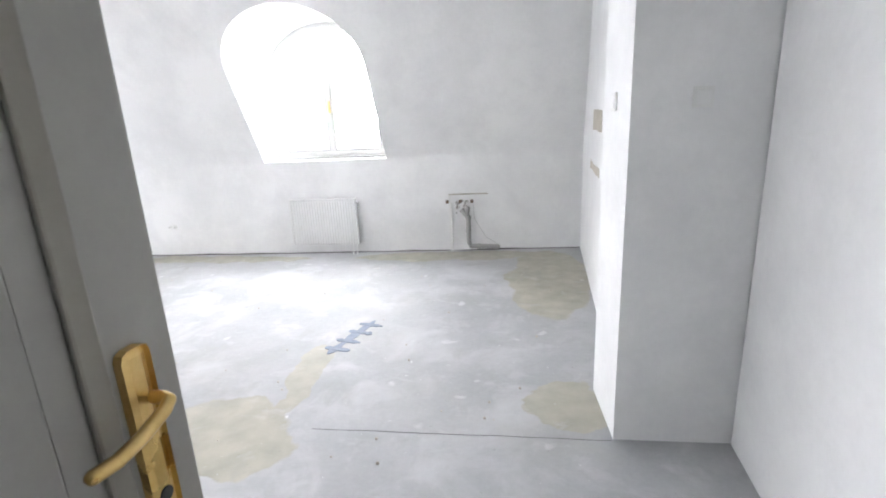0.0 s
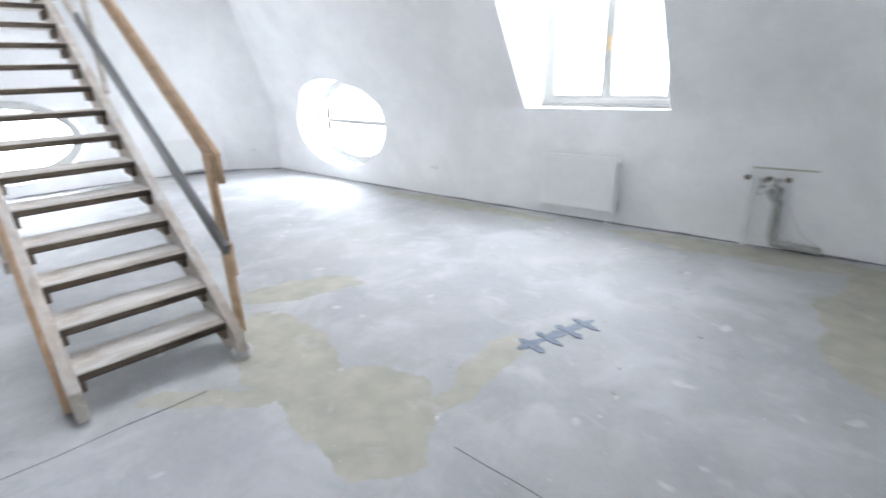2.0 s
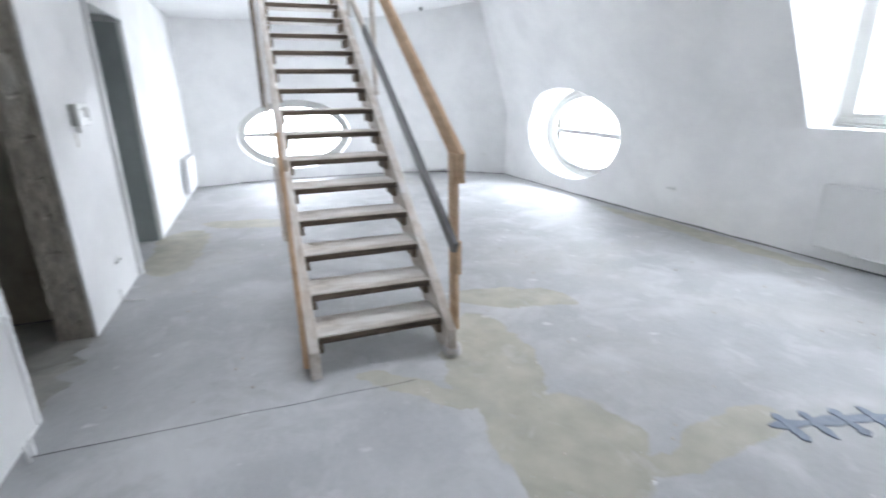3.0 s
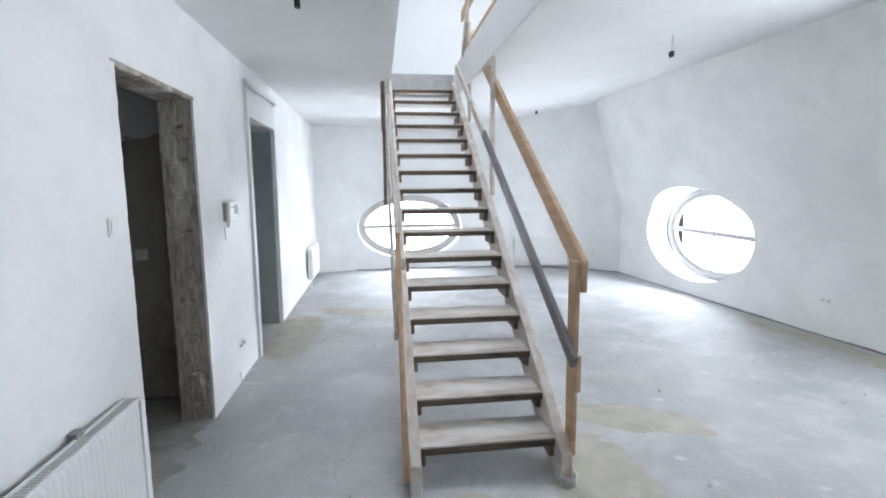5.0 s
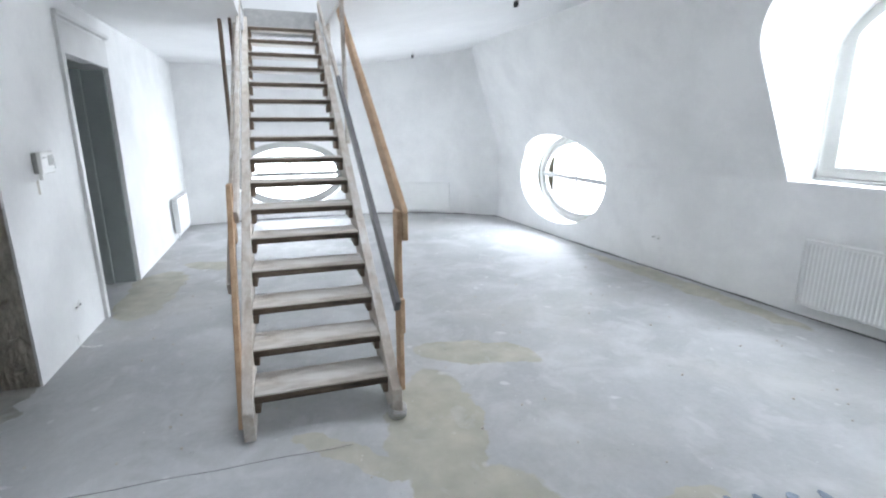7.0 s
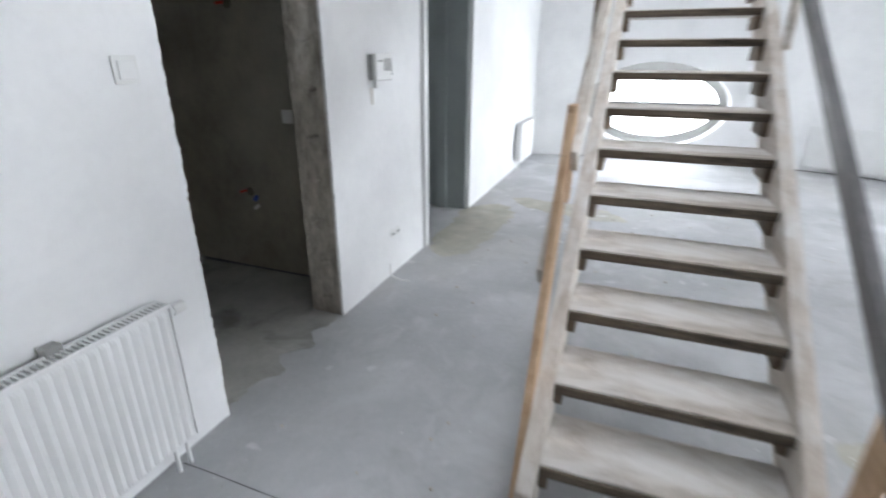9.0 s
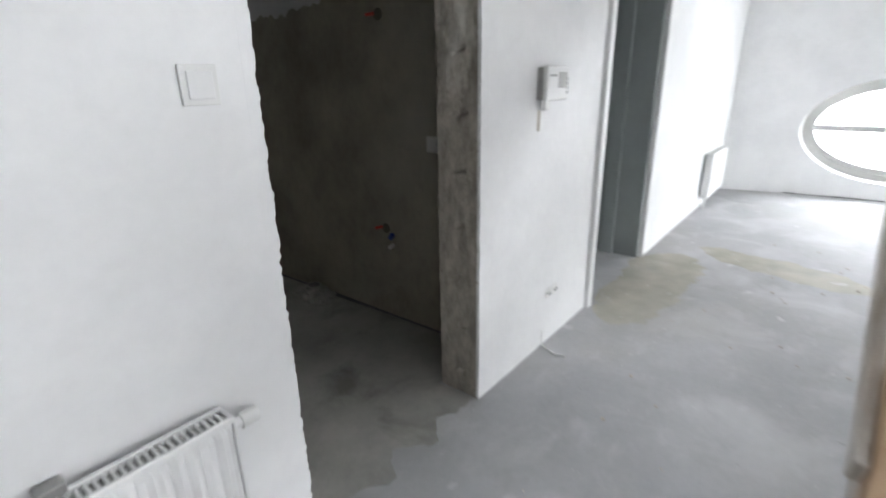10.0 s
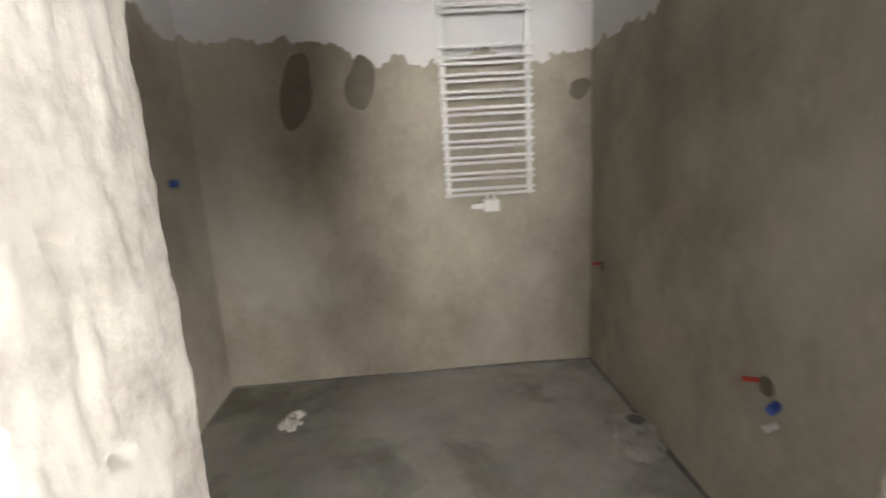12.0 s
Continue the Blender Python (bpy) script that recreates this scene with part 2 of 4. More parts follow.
        nt.links.new(mk.outputs[0], layer.inputs[0])
        nt.links.new(last, layer.inputs[6])
        layer.inputs[7].default_value = (*tint, 1)
        last = layer.outputs[2]
    nt.links.new(last, bsdf.inputs["Base Color"])
    return mat


FLOOR = floor_material()


# ---------------------------------------------------------------- mesh helpers
def part(name, bm, material, parent=None, label=""):
    me = bpy.data.meshes.new(name)
    bm.to_mesh(me)
    bm.free()
    me.materials.append(material)
    ob = new(name, me)
    if parent:
        ob.parent = parent
    if label:
        ob["label"] = label
    return ob


def thing(name, label, category, m=None, group="", kind=""):
    ob = new(name)
    ob.empty_display_size = 0.1
    if m is not None:
        ob.matrix_world = m
    return tagged(ob, label, category, group, kind)


def box(x0, y0, z0, x1, y1, z1, bevel=0.0, bm=None):
    bm = bm or bmesh.new()
    mid = Vector(((x0 + x1) / 2, (y0 + y1) / 2, (z0 + z1) / 2))
    made = bmesh.ops.create_cube(bm, size=1, matrix=Matrix.Translation(mid) @ Matrix.Diagonal((abs(x1 - x0), abs(y1 - y0), abs(z1 - z0), 1)))
    if bevel:
        edges = {e for v in made["verts"] for e in v.link_edges}
        bmesh.ops.bevel(bm, geom=list(edges), offset=bevel, segments=2, affect="EDGES", profile=0.5)
    return bm


def rod(a, b, r, seg=12, bm=None, r2=None):
    bm = bm or bmesh.new()
    a, b = Vector(a), Vector(b)
    d = b - a
    m = Matrix.Translation((a + b) / 2) @ d.to_track_quat("Z", "Y").to_matrix().to_4x4()
    bmesh.ops.create_cone(bm, cap_ends=True, segments=seg, radius1=r, radius2=r if r2 is None else r2, depth=d.length, matrix=m)
    return bm


def beam(a, b, wide, deep, bevel=0.004, up=(0, 0, 1)):
    """A plank from a to b: wide across, deep along up."""
    a, b = Vector(a), Vector(b)
    d = b - a
    z = d.normalized()
    y = (Vector(up) - z * z.dot(Vector(up))).normalized()
    x = y.cross(z)
    m = Matrix((x, y, z)).transposed().to_4x4()
    bm = box(-wide / 2, -deep / 2, 0, wide / 2, deep / 2, d.length, bevel)
    bmesh.ops.transform(bm, matrix=Matrix.Translation(a) @ m, verts=bm.verts)
    return bm


def tube_path(points, r, seg=8, bm=None):
    bm = bm or bmesh.new()
    for a, b in zip(points, points[1:]):
        rod(a, b, r, seg, bm)
        bmesh.ops.create_uvsphere(bm, u_segments=seg, v_segments=6, radius=r, matrix=Matrix.Translation(b))
    return bm


def smooth(ob, angle=40):
    me = ob.data
    for p in me.polygons:
        p.use_smooth = True
    me.set_sharp_from_angle(angle=radians(angle))
    return ob


def loft(rings, closed=True):
    """A solid from rings of points."""
    bm = bmesh.new()
    rows = [[bm.verts.new(p) for p in ring] for ring in rings]
    n = len(rows[0])
    for r0, r1 in zip(rows, rows[1:]):
        for i in range(n):
            bm.faces.new((r0[i], r0[(i + 1) % n], r1[(i + 1) % n], r1[i]))
    bm.faces.new(rows[0][::-1])
    bm.faces.new(rows[-1])
    bmesh.ops.recalc_face_normals(bm, faces=bm.faces)
    return bm


def cut(ob, cutters):
    """Cuts openings right through a solid."""
    made = []
    for bm in cutters:
        me = bpy.data.meshes.new("cutter")
        bm.to_mesh(me)
        bm.free()
        c = new("cutter", me)
        made.append(c)
        mod = ob.modifiers.new("opening", "BOOLEAN")
        mod.operation, mod.solver, mod.object = "DIFFERENCE", "EXACT", c
    bpy.context.view_layer.update()
    me = bpy.data.meshes.new_from_object(ob.evaluated_get(bpy.context.evaluated_depsgraph_get()))
    ob.modifiers.clear()
    ob.data = me
    for c in made:
        bpy.data.objects.remove(c)
    return ob


def outline_prism(points, axis, a, b):
    """A prism of a closed outline (u, z) along x or y from a to b."""
    if axis == "y":
        rings = [[(u, d, z) for u, z in points] for d in (a, b)]
    else:
        rings = [[(d, u, z) for u, z in points] for d in (a, b)]
    return loft(rings)


def ellipse(cu, cz, ru, rz, n=64):
    return [(cu + ru * math.cos(2 * math.pi * i / n), cz + rz * math.sin(2 * math.pi * i / n)) for i in range(n)]


def arch(cu, half, sill, spring, rise, n=40):
    pts = [(cu - half, sill), (cu + half, sill)]
    return pts + [(cu + half * math.cos(math.pi * i / n), spring + rise * math.sin(math.pi * i / n)) for i in range(n + 1)]


def ring_prism(outer, inner, axis, a, b):
    """A frame between two outlines of as many points."""
    put = (lambda u, d, z: (u, d, z)) if axis == "y" else (lambda u, d, z: (d, u, z))
    bm = bmesh.new()
    rows = [[bm.verts.new(put(u, d, z)) for u, z in pts] for pts, d in ((outer, a), (outer, b), (inner, b), (inner, a))]
    n = len(outer)
    for k in range(4):
        r0, r1 = rows[k], rows[(k + 1) % 4]
        for i in range(n):
            bm.faces.new((r0[i], r0[(i + 1) % n], r1[(i + 1) % n], r1[i]))
    bmesh.ops.recalc_face_normals(bm, faces=bm.faces)
    return bm


# ---------------------------------------------------------------- structure
def setting(name, bm, material, label, category):
    return tagged(part(name, bm, material), label, category, kind="structure")


setting("floor", box(-10.9, -1.8, -0.2, 1.3, 7.6, 0.0), FLOOR, "bare grey concrete screed floor with sandy patches", "floor")

# outer walls: upright to the knee at 1.2 m, then leaning in under the roof
KNEE, TOP = 1.17, 3.25


def outer_wall(name, line, label):
    """line: base points with the direction that leads into the room."""
    rings = []
    for (x, y), (nx, ny), *lean in line:
        LEAN_IN = lean[0] if lean else 0.5
        d = LEAN_IN * (TOP - KNEE)
        o = 0.34
        ring = [(x, y, -0.05)]
        ring += [(x, y, z) for z in (0.4, 0.8, KNEE - 0.04)]
        ring += [(x + nx * 0.006, y + ny * 0.006, KNEE)]
        ring += [(x + nx * LEAN_IN * (z - KNEE), y + ny * LEAN_IN * (z - KNEE), z) for z in (KNEE + 0.05, 1.6, 2.1, 2.6)]
        ring += [(x + nx * d, y + ny * d, TOP), (x - nx * o, y - ny * o, TOP), (x - nx * o, y - ny * o, -0.05)]
        rings.append(ring)
    return setting(name, loft(rings), WALL, label, "wall")


NORTH = ((1.0, 7.20), (-1.25, 6.93), (-3.2, 6.72), (-5.5, 6.50), (-8.3, 6.33))


def north_y(x):
    for (x0, y0), (x1, y1) in zip(NORTH, NORTH[1:]):
        if x >= x1:
            break
    return y0 + (y1 - y0) * (x - x0) / (x1 - x0)


N_LINE = [((x, north_y(x)), (0.08, -1)) for x in (1.3, 0.0, -1.25, -2.2, -3.2, -4.3, -5.5, -7.6)] + [((-8.3, 6.32), (0.45, -0.95), 0.42)]
W_LINE = [((-8.3, 6.32), (0.45, -0.95), 0.42), ((-8.75, 5.85), (0.72, -0.7), 0.40), ((-9.1, 5.3), (0.86, -0.5), 0.36), ((-9.33, 4.6), (0.96, -0.25), 0.30), ((-9.42, 3.6), (1, -0.05), 0.22), ((-9.42, 2.6), (1, 0.0), 0.12), ((-9.36, 1.6), (1, 0.03), 0.05), ((-9.17, 0.6), (0.98, 0.1), 0.02)]

ARCH_X, ARCH_HALF, SILL, SPRING, RISE = -2.32, 0.76, 1.165, 2.18, 0.58
ROUND = (-6.45, 0.875, 1.08, 0.665)
OVAL = (2.64, 0.80, 1.0, 0.61)

north = outer_wall("wall_north", N_LINE, "white skimmed wall leaning inwards above knee height")
cut(north, [outline_prism(arch(ARCH_X, ARCH_HALF, SILL, SPRING, RISE), "y", 4.5, 8.2), outline_prism(ellipse(*ROUND), "y", 5.0, 8.0)])
smooth(north, 25)
west = outer_wall("wall_west", W_LINE, "white curved skimmed wall at the far end")
cut(west, [outline_prism(ellipse(*OVAL), "x", -11.0, -8.2)])
smooth(west, 25)

# inner wall with the entrance, the bathroom opening and the framed doorway
SOUTH, BACK = 0.89, 0.677
OPEN_W, OPEN_E = -3.447, -2.504   # finished edges of the bathroom opening
south = setting("wall_south", box(-9.6, BACK, -0.05, 1.5, SOUTH, 2.9), WALL, "white plastered inner wall with three openings", "wall")
cut(south, [
    box(OPEN_W - 0.028, 0.3, -0.2, OPEN_E + 0.034, 1.2, 2.165),
    box(-5.88, 0.3, -0.2, -4.73, 1.2, 2.26),
    box(-0.23, 0.3, -0.2, 0.7, 1.2, 2.08),
])
setting("wall_east", box(1.215, -1.4, -0.05, 1.5, 3.50, 2.9), WALL, "white plastered hall wall", "wall")
PIER = ((0.655, 3.46), (1.5, 3.53), (1.5, 3.93), (0.60, 3.93))
setting("wall_pier", loft([[(x, y, z) for x, y in PIER] for z in (-0.05, 3.1)]), WALL, "white plastered wall pier with light switches", "wall")
setting("wall_alcove", box(0.73, 3.93, -0.05, 1.5, 7.5, 3.2), WALL, "white plastered side wall with open chases", "wall")

# ceilings round the stair hole
HOLE = (-6.32, -1.9, 2.20, 3.035)
CZ = 2.67
c = box(-9.9, -1.8, CZ, 1.5, HOLE[2], CZ + 0.19)
box(-9.9, HOLE[2], CZ, HOLE[0], HOLE[3], CZ + 0.19, bm=c)
box(HOLE[1], HOLE[2], CZ, 1.5, HOLE[3], CZ + 0.19, bm=c)
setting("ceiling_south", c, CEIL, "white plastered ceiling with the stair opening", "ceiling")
rows = []
for i in range(13):
    y = HOLE[3] + (6.6 - HOLE[3]) * i / 12
    z = CZ + 0.27 * max(0, (y - 3.1) / 2.7) ** 1.2
    rows.append([(-9.4, y, z), (1.3, y, z), (1.3, y, z + 0.19), (-9.4, y, z + 0.19)])
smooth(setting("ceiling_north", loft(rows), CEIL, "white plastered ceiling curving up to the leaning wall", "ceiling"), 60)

# slab edge round the opening and the upper storey
UP = 2.95
setting("floor_upper_west", box(-7.6, 0.5, CZ + 0.191, HOLE[0], 3.0, UP), SLAB, "raw concrete slab of the upper storey", "floor")
setting("floor_upper_south", box(HOLE[0], 0.5, CZ + 0.191, 1.3, HOLE[2], UP), SLAB, "raw concrete slab of the upper storey", "floor")
setting("trim_slab", box(HOLE[0] - 0.004, HOLE[2] + 0.02, CZ + 0.02, HOLE[0] + 0.012, HOLE[3] - 0.02, UP + 0.004), SLAB, "rough grey concrete slab edge at the stair head", "slab edge")
setting("trim_hole", box(HOLE[0], HOLE[3] - 0.01, CZ + 0.003, HOLE[1], HOLE[3] + 0.02, UP + 0.1), UPPER, "white plastered edge of the stair opening", "trim")
setting("wall_upper_west", box(-7.6, 0.5, UP, -7.4, 4.5, 5.3), UPPER, "white upper storey wall", "wall")
setting("wall_upper_south", box(-7.4, 0.5, UP, 1.3, 0.7, 5.3), UPPER, "white upper storey wall", "wall")
setting("wall_upper_north", box(-7.4, 4.3, 2.88, 1.3, 4.5, 5.3), UPPER, "white upper storey wall", "wall")
setting("wall_upper_east", box(1.1, 0.7, UP, 1.3, 4.3, 5.3), UPPER, "white upper storey wall", "wall")
roof = setting("ceiling_upper", box(-7.6, 0.5, 5.2, 1.3, 4.5, 5.35), UPPER, "white upper ceiling with an assumed opening for light", "ceiling")
# assumed, unseen opening that lets the added lamp shine in
cut(roof, [box(-5.6, 2.4, 5.0, -2.8, 4.0, 5.6)])

# bathroom
BX0, BX1, BY = -3.847, -1.675, -1.532
setting("wall_bath_back", box(-4.04, BY - 0.2, -0.05, -1.49, BY, CZ), BATH, "raw brown render wall with ragged white paint above", "wall")
setting("wall_bath_west", box(BX0 - 0.2, BY, -0.05, BX0, BACK, CZ), BATH, "raw brown render wall with ragged white paint above", "wall")
setting("wall_bath_east", box(BX1, BY, -0.05, BX1 + 0.2, BACK, CZ), BATH, "raw brown render wall with ragged white paint above", "wall")
setting("wall_bath_front", box(BX0, BACK - 0.011, -0.05, OPEN_W - 0.03, BACK, CZ), BATH, "raw brown render beside the opening", "wall")
setting("wall_bath_front_east", box(OPEN_E + 0.034, BACK - 0.10, -0.05, BX1, BACK, CZ), BATH, "raw brown render beside the opening", "wall")
rim = [(OPEN_W + 0.01 + (OPEN_E - OPEN_W - 0.02) * k / 40, SOUTH - 0.03 + 0.09 * noise.noise(Vector((k * 0.17, 2.0, 5.0))) + 0.03 * noise.noise(Vector((k * 0.9, 6.0, 1.0)))) for k in range(41)]
bath_plan = [(BX0, BY), (BX1, BY), (BX1, 0.55), (OPEN_E - 0.01, 0.55)] + rim[::-1] + [(OPEN_W + 0.01, BACK - 0.02), (BX0, BACK - 0.02)]
setting("floor_bath", loft([[(x, y, z) for x, y in bath_plan] for z in (-0.05, 0.002)]), BATH_FLOOR, "dirty damp-stained concrete floor of the bathroom", "floor")
# room behind the framed doorway, and the landing behind the entrance
setting("wall_side_room", box(-6.6, -1.25, -0.05, -4.4, -1.05, CZ), WALL, "plain wall of the side room", "wall")
setting("wall_side_room_west", box(-6.6, -1.0, -0.05, -6.4, BACK, CZ), WALL, "plain wall of the side room", "wall")
setting("wall_side_room_east", box(-4.5, -1.0, -0.05, -4.3, BACK, CZ), WALL, "plain wall of the side room", "wall")
setting("wall_landing", box(-1.48, -1.4, -0.05, 1.215, -1.2, CZ), WALL, "plain landing wall behind the entrance", "wall")


def rough_slab(name, lo, hi, axis, depth, seed, parent=None, material=None, course=0.235, crumb=0.3):
    """Broken block masonry: the face towards axis is knocked about, with gouges at the bed joints."""
    (x0, y0, z0), (x1, y1, z1) = lo, hi
    bm = bmesh.new()
    nu, nv = 34, 300
    face, back = [], []
    sx = 1 if axis == "+x" else -1
    front_x, rear_x = (x1, x0) if sx > 0 else (x0, x1)
    for j in range(nv + 1):
        fr, br = [], []
        z = z0 + (z1 - z0) * j / nv
        row = math.floor(z / course)
        zc = (row + 0.5) * course + 0.03 * noise.noise(Vector((row * 3.7, 1.0, seed)))
        yc = y0 + (y1 - y0) * (0.55 + 0.22 * noise.noise(Vector((row * 2.3, 4.0, seed))))
        half = 0.032 + 0.018 * noise.noise(Vector((row * 5.1, 7.0, seed)))
        for i in range(nu + 1):
            y = y0 + (y1 - y0) * i / nu
            n = noise.noise(Vector((y * 9, z * 4, seed))) * 0.5 + noise.noise(Vector((y * 46, z * 11, seed + 5))) * 0.32 + noise.noise(Vector((y * 90, z * 60, seed + 7))) * crumb
            tilt = 0.25 * (y - yc)
            gouge = max(0.0, 1 - abs(z - zc - tilt) / 0.012) * max(0.0, min(1.0, (half - abs(y - yc)) / 0.012))
            hollow = max(0.0, noise.noise(Vector((y * 14, z * 9, seed + 21))) - 0.3)
            rim = 0.006 * (i in (0, nu)) * (1 + noise.noise(Vector((0, z * 14, seed))))
            d = max(-0.008, depth * (0.35 + n)) - 0.022 * gouge - 0.02 * hollow - rim
            yy = y + (0.005 * noise.noise(Vector((i, z * 16, seed + 2))) if i in (0, nu) else 0)
            fr.append(bm.verts.new((front_x + sx * d, yy, z)))
            br.append(bm.verts.new((rear_x, y, z)))
        face.append(fr)
        back.append(br)
    for j in range(nv):
        for i in range(nu):
            bm.faces.new((face[j][i], face[j][i + 1], face[j + 1][i + 1], face[j + 1][i]))
        for i in (0, nu):
            bm.faces.new((face[j][i], face[j + 1][i], back[j + 1][i], back[j][i]))
    bmesh.ops.recalc_face_normals(bm, faces=bm.faces)
    return smooth(part(name, bm, material or ROUGH, parent), 50)


def plaster_edge(x_wall, x_edge, seed, parent, chip):
    """The skim coat on the room side, broken off raggedly at the opening."""
    n = 260
    rings = []
    for j in range(n + 1):
        z = 2.15 * j / n
        w = chip * (0.5 * noise.noise(Vector((seed, z * 5, 0))) + 0.6 * noise.noise(Vector((seed, z * 17, 3))) + 0.5 * noise.noise(Vector((seed, z * 60, 9))))
        e = x_edge + w
        rings.append([(x_wall, SOUTH - 0.016, z), (e, SOUTH - 0.016, z), (e, SOUTH + 0.0002, z), (x_wall, SOUTH + 0.0002, z)])
    return part("plaster_edge", loft(rings), WALL, parent, "ragged white skim coat edge")


jambs = thing("door_opening_bath", "rough opening knocked through broken masonry", "opening", kind="structure")
rough_slab("jamb", (OPEN_W - 0.045, BACK - 0.012, 0), (OPEN_W - 0.006, SOUTH - 0.006, 2.155), "+x", 0.010, 3.0, jambs, ROUGH_GREY)
rough_slab("jamb", (OPEN_E + 0.006, BACK - 0.10, 0), (OPEN_E + 0.05, SOUTH - 0.006, 2.155), "-x", 0.020, 8.0, jambs, ROUGH_PALE, crumb=0.12)
lintel = rough_slab("lintel", (0, BACK - 0.015, 0), (0.03, SOUTH - 0.006, 1.0), "+x", 0.012, 14.0, jambs)
lintel.matrix_basis = Matrix.Translation((OPEN_W - 0.025, 0, 2.172)) @ Matrix.Rotation(radians(90), 4, "Y")
plaster_edge(OPEN_W - 0.028, OPEN_W, 2.0, jambs, 0.006)
plaster_edge(OPEN_E + 0.034, OPEN_E, 6.0, jambs, 0.013)


# ---------------------------------------------------------------- windows
def shrink(pts, d):
    us, zs = [p[0] for p in pts], [p[1] for p in pts]
    cu, cz = (min(us) + max(us)) / 2, (min(zs) + max(zs)) / 2
    hu, hz = (max(us) - min(us)) / 2, (max(zs) - min(zs)) / 2
    return [(cu + (u - cu) * (hu - d) / hu, cz + (z - cz) * (hz - d) / hz) for u, z in pts]


def arched_window():
    w = thing("window_1", "white arched two-leaf window in a deep reveal", "window", kind="structure")
    y = 7.10
    out = arch(ARCH_X, ARCH_HALF + 0.02, SILL - 0.02, SPRING, RISE + 0.02)
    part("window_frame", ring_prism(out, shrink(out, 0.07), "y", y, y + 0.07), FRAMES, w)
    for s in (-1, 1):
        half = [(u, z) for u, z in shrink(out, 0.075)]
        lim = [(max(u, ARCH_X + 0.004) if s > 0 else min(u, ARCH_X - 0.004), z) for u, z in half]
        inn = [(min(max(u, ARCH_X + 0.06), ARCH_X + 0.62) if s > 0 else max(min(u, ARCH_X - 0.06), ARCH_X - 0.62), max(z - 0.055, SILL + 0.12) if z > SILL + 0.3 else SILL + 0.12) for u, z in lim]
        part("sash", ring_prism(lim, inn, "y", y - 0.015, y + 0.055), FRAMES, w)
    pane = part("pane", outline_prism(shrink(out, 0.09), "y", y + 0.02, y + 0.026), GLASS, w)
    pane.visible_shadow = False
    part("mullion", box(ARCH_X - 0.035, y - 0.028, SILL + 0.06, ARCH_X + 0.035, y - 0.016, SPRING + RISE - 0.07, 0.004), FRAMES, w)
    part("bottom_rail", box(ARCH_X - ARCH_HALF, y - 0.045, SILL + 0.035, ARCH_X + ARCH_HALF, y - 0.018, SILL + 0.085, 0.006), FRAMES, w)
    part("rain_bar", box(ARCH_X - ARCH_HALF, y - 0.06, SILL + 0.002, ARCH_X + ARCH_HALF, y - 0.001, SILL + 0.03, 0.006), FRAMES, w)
    hd = part("handle", box(ARCH_X + 0.01, y - 0.06, 1.72, ARCH_X + 0.03, y - 0.03, 1.86, 0.005), BRASS, w, "small brass window handle")
    return hd


arched_window()


def oval_window(name, shape, axis, a, b, label, upright):
    w = thing(name, label, "window", kind="structure")
    cu, cz, ru, rz = shape
    lo, hi = min(a, b), max(a, b)
    out, mid, inn = ellipse(cu, cz, ru + 0.02, rz + 0.02), ellipse(cu, cz, ru - 0.07, rz - 0.07), ellipse(cu, cz, ru - 0.13, rz - 0.13)
    inside = lo if axis == "y" else hi
    step = 0.02 if axis == "y" else -0.02
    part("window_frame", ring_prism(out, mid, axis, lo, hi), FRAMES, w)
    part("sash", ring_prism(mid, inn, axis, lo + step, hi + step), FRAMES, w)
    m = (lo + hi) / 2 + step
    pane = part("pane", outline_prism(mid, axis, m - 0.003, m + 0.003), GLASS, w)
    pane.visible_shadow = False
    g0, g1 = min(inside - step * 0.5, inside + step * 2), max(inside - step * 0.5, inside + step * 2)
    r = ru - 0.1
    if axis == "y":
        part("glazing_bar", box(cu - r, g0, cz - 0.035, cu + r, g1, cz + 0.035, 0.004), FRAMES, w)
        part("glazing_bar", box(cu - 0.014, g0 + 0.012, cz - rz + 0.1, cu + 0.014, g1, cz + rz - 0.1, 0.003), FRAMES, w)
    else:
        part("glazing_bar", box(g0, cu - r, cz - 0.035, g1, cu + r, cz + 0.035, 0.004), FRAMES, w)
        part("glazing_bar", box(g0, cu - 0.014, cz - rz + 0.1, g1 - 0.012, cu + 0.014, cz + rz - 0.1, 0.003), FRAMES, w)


oval_window("window_2", ROUND, "y", 6.76, 6.82, "white oval window low in the leaning wall", True)
oval_window("window_3", OVAL, "x", -9.72, -9.66, "white wide oval window in the end wall", True)


